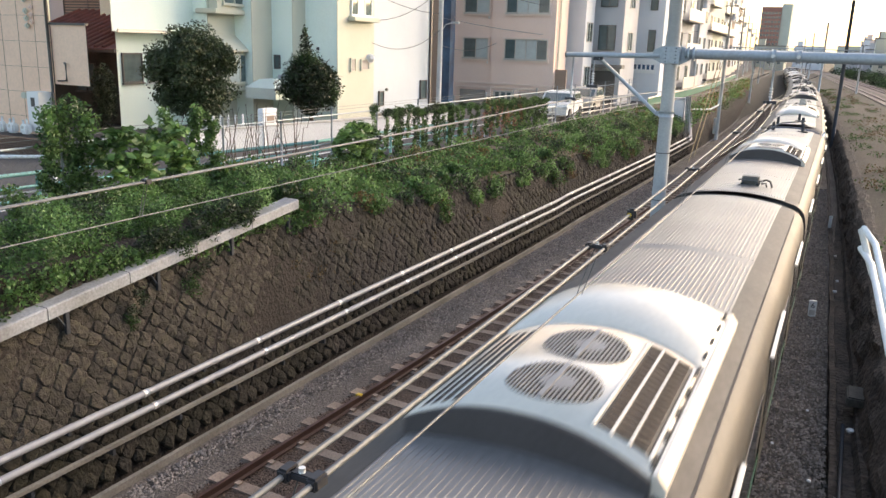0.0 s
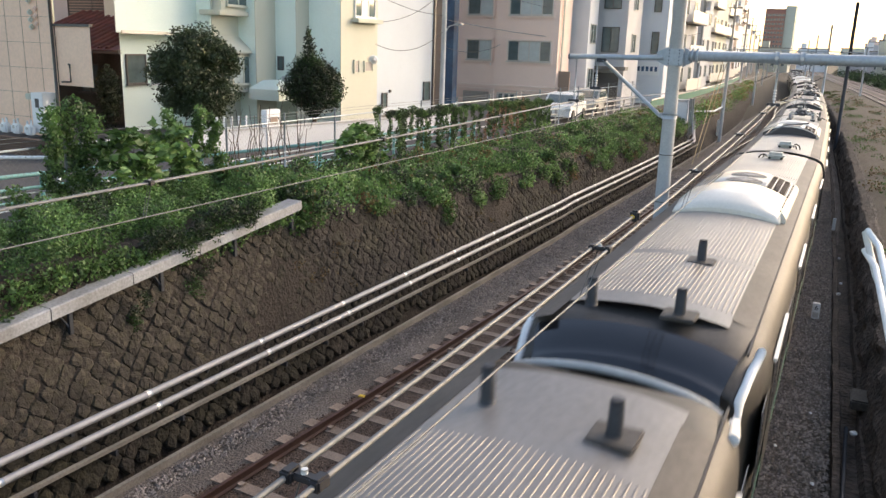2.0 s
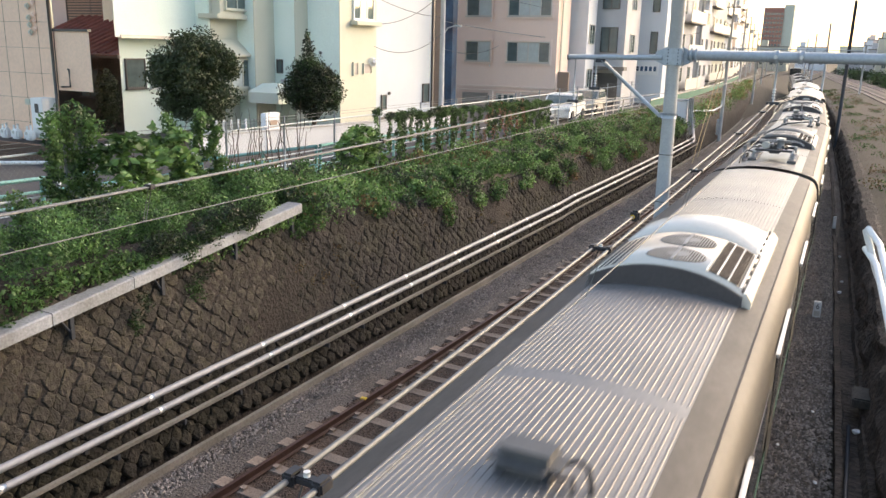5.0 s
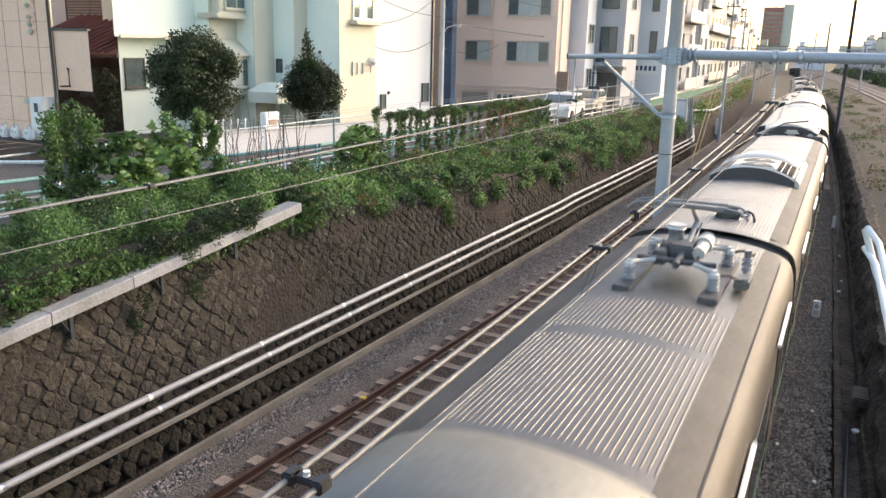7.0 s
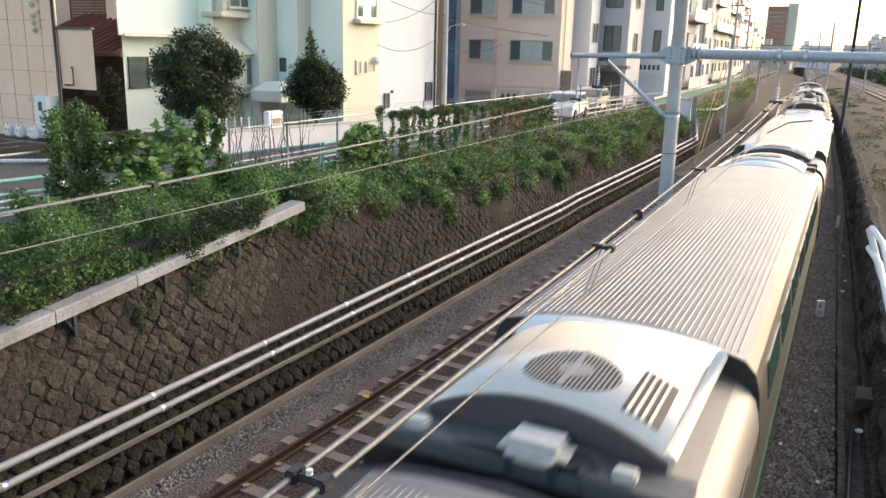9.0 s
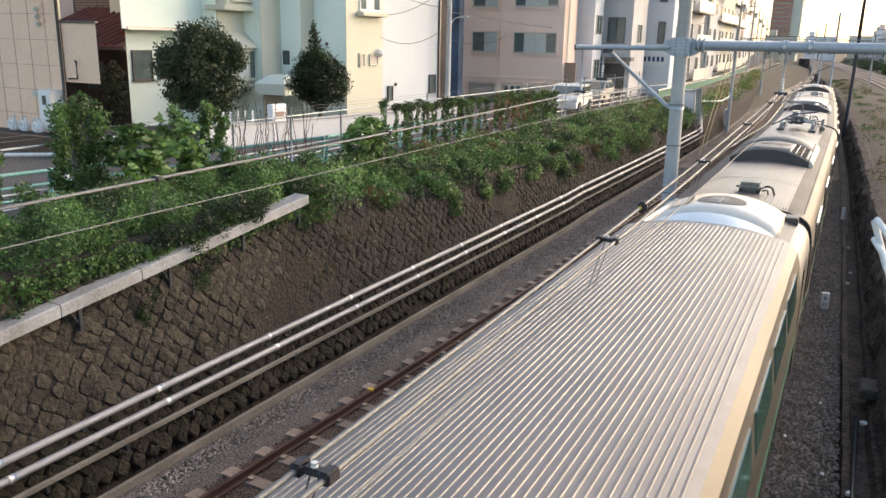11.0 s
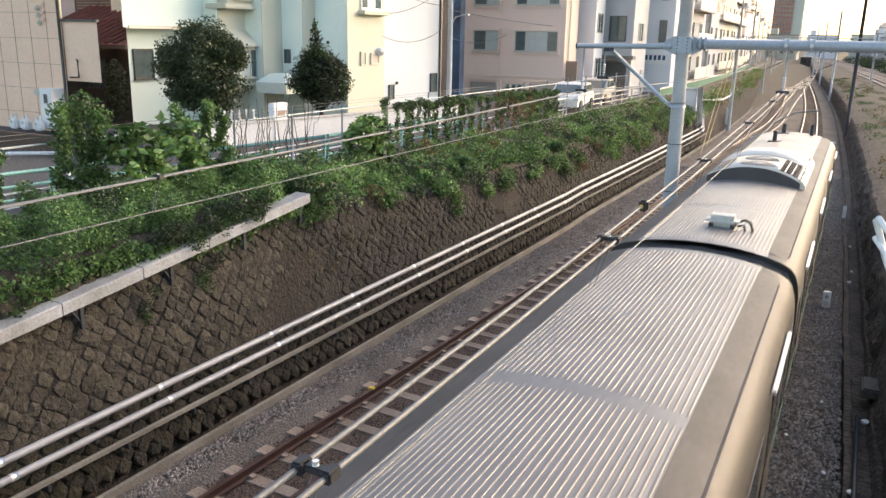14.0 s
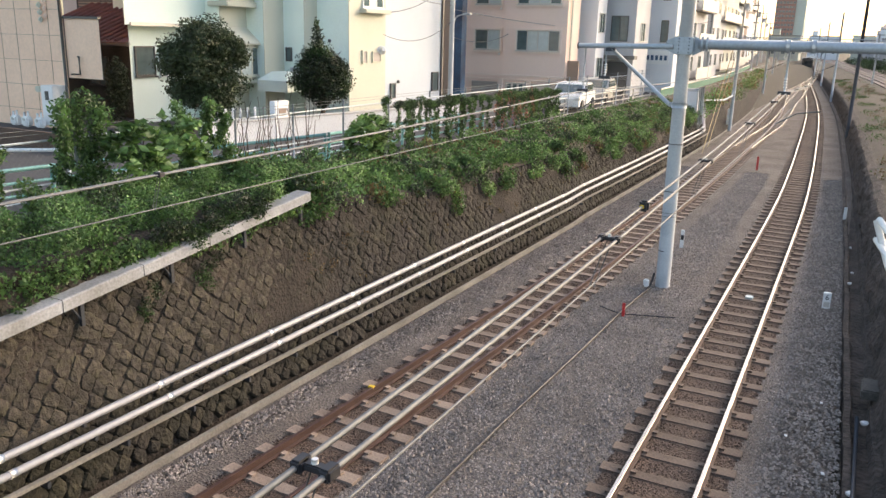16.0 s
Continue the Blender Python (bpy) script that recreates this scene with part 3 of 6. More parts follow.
    gate = tagged(prim("gate_box", bbox(-18.15, -17.9, 22.0, 22.8, STREET, STREET + 1.35, 0.03), M["white_wall"]), "white mailbox post in the garden wall", "mailbox post")
    part("slot", bbox(-17.9, -17.88, 22.2, 22.6, 3.75, 4.0), M["brown_wall"], gate)


M["concrete_pale2"] = mat("coping", (0.55, 0.54, 0.52), 0.85, 0, 0.15, 1.2, 25, 0.2)
mint_house()


def pale_house():
    h = empty("house", "pale blue-white rendered house with narrow dark windows", "house")
    part("wall", bbox(-30, -20.3, 33.2, 39.0, STREET - 0.3, 15), M["pale"], h)
    window(h, -20.28, 33.65, 3.6, 0.45, 0.72, "+x", 1, "frame_dark", ("pane",), False)
    window(h, -20.28, 37.9, 3.75, 0.7, 1.0, "+x", 1, "frame_dark", ("pane",), False)
    part("vent_cap", bbox(-20.3, -20.18, 34.3, 34.45, 4.3, 4.45, 0.03), M["frame_dark"], h)
    part("corner_trim", bbox(-20.32, -20.2, 38.9, 39.05, STREET, 15), M["frame_dark"], h)
    part("base", bbox(-20.3, -20.2, 33.2, 39.0, STREET - 0.3, 3.25), M["concrete"], h)
    p = empty("utility_pole", "slim grey utility pole with a street lamp", "utility pole", m=pose(-19.7, 39.0, STREET))
    part("shaft", tubed([(0, 0, -0.2), (0, 0, 11)], 0.15, 14, 0.11), M["pole"], p)
    part("lamp_arm", tubed([(0, 0, 4.3), (0.3, 0, 4.75), (0.75, -0.1, 4.85)], 0.03, 6), M["steel"], p)
    part("lamp_head", bbox(0.7, 1.15, -0.2, 0.0, 4.8, 4.9, 0.03), M["steel"], p)
    t = empty("sheeted_building", "dark building wrapped in blue sheeting between houses", "building")
    part("wall", bbox(-29, -22.1, 44.5, 45.2, STREET - 0.3, 16), M["brown_wall"], t)
    part("sheet", bbox(-22.35, -21.75, 44.4, 45.05, 3.0, 16), M["blue_sheet"], t, "deep blue plastic sheeting")


pale_house()


def rose_building():
    h = empty("apartment_building", "rose-beige apartment building with aluminium windows", "building")
    part("wall", bbox(-24.3, -21.3, 50, 52.2, STREET - 0.3, 17), M["taupe"], h)
    part("wall", bbox(-21.3, -16.95, 49.75, 52.2, STREET - 0.3, 17), M["taupe"], h)
    for z in (3.92, 4.2):
        part("string_course", bbox(-24.36, -16.88, 49.66, 49.74, z, z + 0.08), M["taupe_light"], h)
        part("string_course", bbox(-16.95, -16.88, 49.66, 52.2, z, z + 0.08), M["taupe_light"], h)
    for fl in range(4):
        z = 5.85 + fl * 2.9
        window(h, -23.45, 50, z, 1.8, 1.28, "-y", 2, "frame_al", ("pane", "curtain"), surround="taupe_light")
        window(h, -20.35, 49.75, z, 2.95, 1.28, "-y", 4, "frame_al", ("pane", "curtain", "curtain", "pane"), surround="taupe_light")
        part("cable_clip", bbox(-21.7, -21.62, 49.9, 50, z - 0.35, z - 0.2, 0.02), M["white"], h)
    for x0, x1, y in ((-23.6, -21.7, 50), (-19.3, -17.3, 49.75)):
        s = part("garage_shutter", bbox(x0, x1, y - 0.06, y - 0.002, STREET, 3.75), M["shutter"], h, "beige steel roller shutter")
        for k in range(7):
            part("shutter_rib", bbox(x0, x1, y - 0.075, y - 0.062, STREET + 0.1 + k * 0.11, STREET + 0.13 + k * 0.11), M["frame_al"], s)
    d = part("entrance_door", bbox(-21.0, -19.6, 49.68, 49.748, STREET, 3.78), M["frame_al"], h)
    for k in range(3):
        part("door_pane", bbox(-20.85 + 0.42 * k, -20.6 + 0.42 * k, 49.66, 49.678, STREET + 0.1, 3.7), M["pane"], d)
    for x in (-24.3, -21.5, -19.5, -17.1):
        part("pier", bbox(x, x + 0.28, 49.64, 49.75, STREET - 0.2, 3.92), M["taupe_light"], h)
    part("awning_sign", bbox(-16.95, -16.2, 50.2, 50.35, 4.0, 5.3), M["brown_wall"], h, "brown projecting sign board")
    part("downpipe", tubed([(-16.85, 50.3, 3), (-16.85, 50.3, 16)], 0.06, 8), M["cream"], h)
    part("parapet", bbox(-24.4, -16.85, 49.6, 52.3, 17, 17.3), M["taupe_light"], h)


rose_building()


def block(x0, x1, y0, y1, h, wall, label, cols=2, rows=None, wsize=(1.0, 1.2), first=4.0, floor=2.9, gm=("pane",), side=True, balcony=False):
    """A plain town building with windows on the sides that face the bridge and the line."""
    b = empty("building", label, "building", "street buildings")
    part("wall", bbox(x0, x1, y0, y1, -0.8, STREET + h), M[wall], b)
    part("parapet", bbox(x0 - 0.08, x1 + 0.08, y0 - 0.08, y1 + 0.08, STREET + h, STREET + h + 0.3), M["concrete"], b)
    if random.random() < 0.6:
        part("roof_hut", bbox(x0 + 1, x0 + 3.2, y0 + 1.5, y0 + 4, STREET + h + 0.3, STREET + h + 2.3), M[wall], b)
    n = rows if rows is not None else int((h - 1.5) / floor)
    for r in range(n):
        z = first + r * floor
        for c in range(cols):
            w = wsize[0]
            x = x0 + (x1 - x0) * (c + 0.5) / cols - w / 2
            window(b, x, y0, z, w, wsize[1], "-y", 2 if w > 0.8 else 1, "frame_dark" if wall in ("grey_wall", "white_wall") else "frame_al", gm, False)
        if side:
            k = max(int((y1 - y0) / 3.2), 1)
            for c in range(k):
                y = y0 + (y1 - y0) * (c + 0.5) / k - 0.6
                window(b, x1, y, z, 1.2, 1.3, "+x", 2, "frame_al", gm, False)
            if balcony:
                bl = part("balcony", bbox(x1, x1 + 0.9, y0 + 0.3, y1 - 0.3, z - 0.75, z - 0.62), M["concrete"], b)
                part("balcony_front", bbox(x1 + 0.84, x1 + 0.9, y0 + 0.3, y1 - 0.3, z - 0.62, z + 0.35), M["frame_al"], bl)
    return b


block(-20, -16.0, 53, 55, 14, "white_wall", "grey-white rendered narrow house beside the street", 1, None, (0.7, 1.2), 4.2)
g = block(-20.8, -14.2, 56, 60, 14, "grey_wall", "grey concrete building with dark windows and open ground floor", 3, 4, (1.2, 1.7), 6.6, 2.9)
part("canopy", bbox(-18, -13.9, 55.2, 56, 5.4, 5.65), M["concrete"], g)
# flat dark slab painted in place of the shade inside the open ground floor
part("open_bay", bbox(-16.8, -14.5, 55.9, 55.99, STREET, 5.2), M["frame_dark"], g)
w = block(-17.6, -12.7, 62, 69, 16, "white_wall", "white rendered building with narrow dark windows", 3, 4, (0.55, 1.6), 6.6, 3.0)
sgn = part("sign_band", bbox(-15.2, -13.0, 61.9, 61.98, 5.0, 6.0), M["white"], w, "white sign band with dark marks")
for k in range(6):
    part("sign_mark", bbox(-15.0 + 0.33 * k, -14.8 + 0.33 * k, 61.88, 61.898, 5.3, 5.65), M["blue_sheet"], sgn)
block(-18, -13.6, 72, 80, 13, "grey_wall", "grey town building with balconies", 2, None, (1.2, 1.3), 4.2, balcony=True)
pal = ["white_wall", "grey_wall", "cream", "pale", "taupe", "white_wall", "brown_wall", "grey_wall"]
names = {"white_wall": "white rendered town building with dark windows", "grey_wall": "grey concrete town building with balconies", "cream": "cream rendered town building", "pale": "pale blue-grey town building", "taupe": "rose-beige tiled town building", "brown_wall": "brown tiled town building"}
rng = random.Random(5)
y = 82
while y < 330:
    d = rng.uniform(6, 12)
    hh = rng.uniform(9, 21)
    xr = LEFT(y) - 7.6 - rng.uniform(0, 1.2) - max(0, (y - 150) * 0.03)
    c = rng.choice(pal)
    block(xr - rng.uniform(6, 10), xr, y, y + d, hh, c, names[c], 2, None, (rng.choice((0.7, 1.2)), 1.4), 4.2, 2.9, balcony=rng.random() < 0.6)
    y += d + rng.uniform(0.4, 2.0)
t = block(-60, -47, 620, 640, 37, "redbrick", "tall red-brown tower block far down the line", 6, 11, (1.5, 1.5), 5.2, 3.0, side=False)
block(-47, -40.5, 621, 640, 39, "cream", "tall cream flank of a far tower", 1, 0, side=False)
block(-30, -20, 300, 312, 7, "cream", "far cream town building", 3, None)
block(-22, -10, 380, 395, 8, "white_wall", "far white town building", 3, None)
block(-6, 10, 420, 435, 9, "cream", "far cream town building", 3, None)
y = 120
while y < 420:
    d = rng.uniform(7, 14)
    xl = RIGHT(y) + 24 + rng.uniform(0, 8) + max(0, 40 - (y - 120) * 0.4)
    c = rng.choice(pal)
    block(xl, xl + rng.uniform(7, 12), y, y + d, rng.uniform(6, 13), c, names[c], 2, None, (1.2, 1.3), 4.0, 2.9, side=False)
    y += d + rng.uniform(1, 4)


# ---- street fence, rails, cars ----
def fence_x(y):
    return -13.0 if y < 40 else toe_x(y) - 4.0


def street_fence():
    f = empty("street_fence", "grey chain-link fence on steel posts above the wall", "fence")
    ys = [6.0, 8.2, 10.1, 12.3, 14.5, 16.7, 19.0, 21.5, 24.2, 27, 30, 33, 36, 39, 42, 45, 48, 51, 54]
    for y in ys:
        part("post", tubed([(-13.0, y, 2.6), (-13.0, y, 4.78)], 0.027, 8), M["steel"], f)
    for z in (4.55, 3.75):
        part("rail", tubed([(-13, 4, z), (-13, 56, z)], 0.022, 6), M["steel"], f)
    for z in (4.68, 4.76):
        part("strand", tubed([(-13, 4, z), (-13, 56, z)], 0.005, 4), M["wire"], f)
    bm = bmesh.new()
    n = 0
    y = 4.0
    while y < 56:
        for s in (-1, 1):
            a, b = (y, 2.85), (y + s * 1.7, 4.55)
            va = [bm.verts.new((-13.0 + dx, a[0] + dy, a[1])) for dx, dy in ((0, -0.003), (0, 0.003))]
            vb = [bm.verts.new((-13.0 + dx, b[0] + dy, b[1])) for dx, dy in ((0, 0.003), (0, -0.003))]
            bm.faces.new(va + vb)
        y += 0.12
    me = part("wire_mesh", bm, M["wire"], f)
    me["kind"] = "stuff"


street_fence()
n = empty("net_fence", "green mesh screen fence along the street", "fence")
for y0, y1 in ((56, 75), (75, 95), (95, 120), (120, 150)):
    xa, xb = toe_x(y0) - 3.1, toe_x(y1) - 3.1
    bm = bmesh.new()
    loft(bm, [[(xa, y0, 2.0), (xa, y0, 3.45), (xa - 0.04, y0, 3.45), (xa - 0.04, y0, 2.0)], [(xb, y1, 2.0), (xb, y1, 3.45), (xb - 0.04, y1, 3.45), (xb - 0.04, y1, 2.0)]], close=True, smooth=False, cap=True)
    part("net_panel", bm, M["net"], n)
    part("top_rail", tubed([(xa, y0, 3.5), (xb, y1, 3.5)], 0.05, 6), M["frame_al"], n)


def guardrail(x0, y0, x1, y1, h, material, label, rails=3):
    g = empty("guardrail", label, "guardrail", "street guardrails")
    ln = math.hypot(x1 - x0, y1 - y0)
    k = max(int(ln / 2.0), 1)
    for i in range(k + 1):
        x, y = x0 + (x1 - x0) * i / k, y0 + (y1 - y0) * i / k
        part("post", tubed([(x, y, STREET - 0.05), (x, y, STREET + h)], 0.045, 8), M[material], g)
    for r in range(rails):
        z = STREET + h - 0.05 - r * 0.28
        part("rail", tubed([(x0, y0, z), (x1, y1, z)], 0.035 if r else 0.045, 8), M[material], g)


guardrail(-16.2, 5, -14.0, 19.5, 0.8, "teal", "teal painted pipe guardrail beside the street")
guardrail(-14.0, 19.7, -13.6, 30, 0.8, "teal", "teal painted pipe guardrail beside the street")
guardrail(-13.6, 38, -12.8, 56, 0.8, "frame_al", "grey pipe guardrail beside the street")
guardrail(-20.5, 10.6, -17.3, 13.2, 0.75, "white", "white pipe barrier at the street edge", 1)
tagged(prim("road_line", bbox(-15.6, -15.45, 8, 60, STREET + 0.004, STREET + 0.01), M["roadwhite"]), "white painted line on the street", "road marking", kind="structure")


def parked_car(x, y, yaw, material, label):
    c = empty("parked_car", label, "car", "parked cars", pose(x, y, STREET, 0, 0, yaw))
    bm = bmesh.new()
    prof = [(-2.1, 0.3), (-2.12, 0.7), (-1.95, 0.85), (-1.2, 0.95), (-0.5, 1.42), (0.9, 1.46), (1.7, 1.0), (2.05, 0.9), (2.12, 0.55), (2.05, 0.3)]
    loft(bm, [[(sx * k, yy, z) for yy, z in prof] for sx, k in ((-0.82, 0.96), (-0.82, 1.0), (0.82, 1.0), (0.82, 0.96))], close=True, smooth=False, cap=True)
    part("body", bm, M[material], c)
    for s in (-1, 1):
        part("side_window", bbox(s * 0.80, s * 0.835, -0.75, 1.2, 1.0, 1.35, 0.0), M["pane"], c)
        for yy in (-1.3, 1.3):
            part("wheel", tubed([(s * 0.68, yy, 0.31), (s * 0.86, yy, 0.31)], 0.31, 16), M["black"], c)
        part("headlight", bbox(s * 0.72 - 0.14, s * 0.72 + 0.14, -2.14, -2.05, 0.62, 0.76, 0.02), M["porcelain"], c)
    part("windscreen", bbox(-0.7, 0.7, -0.02, 0.02, -0.38, 0.28, m=Matrix.Translation((0, -0.86, 1.2)) @ Matrix.Rotation(-0.97, 4, "X")), M["pane"], c)


parked_car(-13.9, 42.5, 5, "white", "white parked car beside the street fence")
parked_car(-14.3, 48.5, 5, "frame_al", "silver parked car on the street")
sg = empty("street_sign", "red rectangular sign on a post", "street sign", m=pose(-15.5, 50.5, STREET))
part("post", tubed([(0, 0, 0), (0, 0, 1.15)], 0.04, 8), M["frame_al"], sg)
part("board", bbox(-0.4, 0.4, -0.06, -0.03, 0.45, 1.15, 0.01), M["red"], sg)
# cables between the houses
for a, b, s in (((-19.9, 32, 7.6), (-19.7, 39.0, 9.5), 0.5), ((-19.9, 32.4, 6.6), (-19.7, 39.0, 7.4), 0.6), ((-19.7, 39.0, 6.6), (-21, 50, 6.9), 0.4), ((-20, 31, 9.2), (-19.7, 39.0, 8.2), 0.3), ((-19.7, 39.0, 10), (-12.8, 78, 9.5), 0.8), ((-19.7, 39.0, 8), (-12.8, 78, 8.6), 0.9)):
    pts = []
    for i in range(13):
        t_ = i / 12
        pts.append((a[0] + (b[0] - a[0]) * t_, a[1] + (b[1] - a[1]) * t_, a[2] + (b[2] - a[2]) * t_ - s * 4 * t_ * (1 - t_)))
    tagged(prim("overhead_cable", tubed(pts, 0.014, 5), M["dark_steel"]), "dark cable slung between houses and a pole", "cable")
for x, y in ((-12.8, 78), (-13.5, 104), (-15, 130), (-17.5, 160), (-20.5, 195), (-23, 230)):
    p = empty("utility_pole", "grey concrete utility pole with crossarm", "utility pole", "utility poles", pose(x, y, STREET - 0.3))
    part("shaft", tubed([(0, 0, 0), (0, 0, 11)], 0.15, 10, 0.11), M["pole"], p)
    part("crossarm", bbox(-0.8, 0.8, -0.05, 0.05, 9.6, 9.7), M["dark_steel"], p)
    part("transformer", tubed([(0.35, 0, 8.0), (0.35, 0, 8.8)], 0.22, 12), M["grey_wall"], p)


# far train front
ft = empty("distant_train", "far train front waiting down the line", "train", m=pose(RIGHT(250) + 1.2, 250, 0, 0, 0, 4))
part("body", bbox(-1.4, 1.4, 0, 20, 0.9, 3.6, 0.2), M["stainless"], ft)
part("windscreen", bbox(-1.1, 1.1, -0.03, 0.01, 2.0, 2.9, 0.0), M["car_glass"], ft)

# ---- train ----
SHARED = {}
M["green_side"] = mat("pale steel side", (0.17, 0.165, 0.155), 0.5, 0.2, 0.08, 1.2, 18, 0.03)
M["ventgrey"] = mat("grimy vent box", (0.20, 0.195, 0.175), 0.5, 0.2, 0.2, 1.5, 20, 0.05)
M["tint_glass"] = glass_mat("green tinted glass", (0.05, 0.12, 0.105))
M["bellows_gloss"] = glass_mat("black cab glass", (0.015, 0.015, 0.017), 0.12)
M["cant_rail"] = mat("dark rounded side edge", (0.052, 0.048, 0.045), 0.55, 0.0, 0.3, 1.0, 16, 0.06, (0.036, 0.033, 0.031))
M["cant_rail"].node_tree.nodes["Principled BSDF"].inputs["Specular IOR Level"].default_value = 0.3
M["pan_grey"] = mat("dusty collector steel", (0.13, 0.13, 0.135), 0.55, 0.4, 0.3, 3, 25, 0.1)
M["slat_brown"] = mat("grille slat", (0.15, 0.115, 0.09), 0.7, 0.2, 0.2, 3, 20, 0)


def shared(key, make, name, material, parent, m=None, label=""):
    """A part whose mesh is made once and used again by alike parts."""
    if key not in SHARED:
        ob = prim(name, make(), material, parent, label)
        SHARED[key] = ob.data
    else:
        ob = new(name, SHARED[key])
        ob.parent = parent
        if label:
            ob["label"] = label
    if m is not None:
        ob.matrix_basis = m
    return ob


def roof_z(x):
    a = abs(x)
    return 3.60 - 0.10 * (a / 0.95) ** 2 if a < 0.95 else 3.50 - 0.30 * (a - 0.95) - 0.55 * max(a - 1.18, 0) ** 1.5


SIDE = [(1.475, 1.95), (1.475, 2.6), (1.465, 2.95), (1.44, 3.12), (1.395, 3.26), (1.33, 3.345), (1.25, 3.395)]


def shell(y0, y1, cab0=False, cab1=False):
    """Car body sides and lower roof edge, with rounded cab ends where there are any."""
    prof = [(1.40, 0.95), (1.44, 1.2)] + SIDE
    prof = prof + [(1.18, roof_z(1.18)), (0.95, roof_z(0.95) - 0.01)]
    full = [(x, z) for x, z in prof] + [(-x, z) for x, z in prof[::-1]]
    ys = [y0, y0 + 0.05, y0 + 0.25, y0 + 0.6, y0 + 1.2, 0, y1 - 1.2, y1 - 0.6, y1 - 0.25, y1 - 0.05, y1]
    secs = []
    for y in ys:
        d0, d1 = y - y0, y1 - y
        k = 1.0
        drop = 0.0
        if cab0 and d0 < 1.2:
            k, drop = 1 - 0.14 * (1 - d0 / 1.2) ** 2, 0.28 * (1 - d0 / 1.2) ** 3
        if cab1 and d1 < 1.2:
            k, drop = 1 - 0.14 * (1 - d1 / 1.2) ** 2, 0.28 * (1 - d1 / 1.2) ** 3
        secs.append([(x * k, y, z - drop * max(z - 2.2, 0)) for x, z in full])
    bm = bmesh.new()
    loft(bm, secs, close=True, cap=True)
    for f in bm.faces:
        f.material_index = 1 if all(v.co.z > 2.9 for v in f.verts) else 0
    return bm


def roof_sheet(y0, y1, w=0.97, dz=0.0):
    bm = bmesh.new()
    xs = [-w + 2 * w * i / 16 for i in range(17)]
    loft(bm, [[(x, y, roof_z(x) + dz) for x in xs] for y in (y0, y1)])
    return bm


def ridges(y0, y1, zf, xs):
    """Raised ribs along the roof."""
    bm = bmesh.new()
    for x in xs:
        z = zf(x)
        loft(bm, [[(x - 0.014, y, z - 0.004), (x - 0.007, y, z + 0.006), (x + 0.007, y, z + 0.006), (x + 0.014, y, z - 0.004)] for y in (y0, y1)], smooth=False, cap=True)
    return bm


def cool_z(x, lift=0.0):
    return 3.90 + lift - 0.27 * (abs(x) / 1.0) ** 2.2


def arch(y0, y1, hw, lift=0.0, soft0=0.0, soft1=0.0, skirt=0.22, zf=cool_z):
    """A cooler cover: arched top, short upright sides, softened ends."""
    bm = bmesh.new()
    n = 18
    xs = [-hw + 2 * hw * i / n for i in range(n + 1)]
    st = []
    if soft0:
        st += [(y0, 1.0), (y0 + soft0 * 0.3, 0.45), (y0 + soft0, 0.0)]
    else:
        st += [(y0, 0.0)]
    if soft1:
        st += [(y1 - soft1, 0.0), (y1 - soft1 * 0.3, 0.45), (y1, 1.0)]
    else:
        st += [(y1, 0.0)]
    secs = []
    for y, d in st:
        top = [(x * (1 - 0.03 * d), y, zf(x, lift) - 0.22 * d * max(zf(x, lift) - roof_z(x), 0.05) / 0.3) for x in xs]
        lo = zf(hw, lift) - skirt
        secs.append([(-hw, y, lo)] + [(-hw, y, top[0][2] - 0.03)] + top + [(hw, y, top[-1][2] - 0.03), (hw, y, lo)])
    loft(bm, secs, cap=True)
    return bm


def arch_patch(shape, lift):
    """A patch on the arched cover: rows of (y, x0, x1)."""
    bm = bmesh.new()
    secs = []
    for y, x0, x1 in shape:
        secs.append([(x0 + (x1 - x0) * i / 10, y, cool_z(x0 + (x1 - x0) * i / 10, lift)) for i in range(11)])
    loft(bm, secs)
    return bm


def fan_set(parent, cx, cy, r, lift):
    rows = [(cy + r * math.sin(a), cx - r * math.cos(a) - 1e-4, cx + r * math.cos(a) + 1e-4) for a in [math.pi * (i / 16 - 0.5) for i in range(17)]]
    f = shared(("fan", cx, cy, r), lambda: arch_patch(rows, lift + 0.004), "fan", M["grille"], parent, label="dark round cooler fan opening")

    def guard():
        bm = bmesh.new()
        n = 22
        for i in range(n):
            x = cx - r + 2 * r * (i + 0.5) / n
            h = math.sqrt(max(r * r - (x - cx) ** 2, 0))
            z = cool_z(x, lift)
            loft(bm, [[(x - 0.006, y, z), (x - 0.006, y, z + 0.018), (x + 0.006, y, z + 0.018), (x + 0.006, y, z)] for y in (cy - h, cy + h)], smooth=False, cap=True)
        box(bm, cx - 0.022, cx + 0.022, cy - r, cy + r, cool_z(cx, lift) - 0.01, cool_z(cx, lift) + 0.026)
        return bm
    shared(("guard", cx, cy, r), guard, "fan_guard", M["fanhub"], f)["kind"] = "stuff"
    shared(("hub", cx, cy), lambda: tubed([(cx + 0.03, cy, cool_z(cx, lift) + 0.003), (cx + 0.03, cy, cool_z(cx, lift) + 0.012)], 0.15, 14), "fan_hub", M["fanhub"], f)


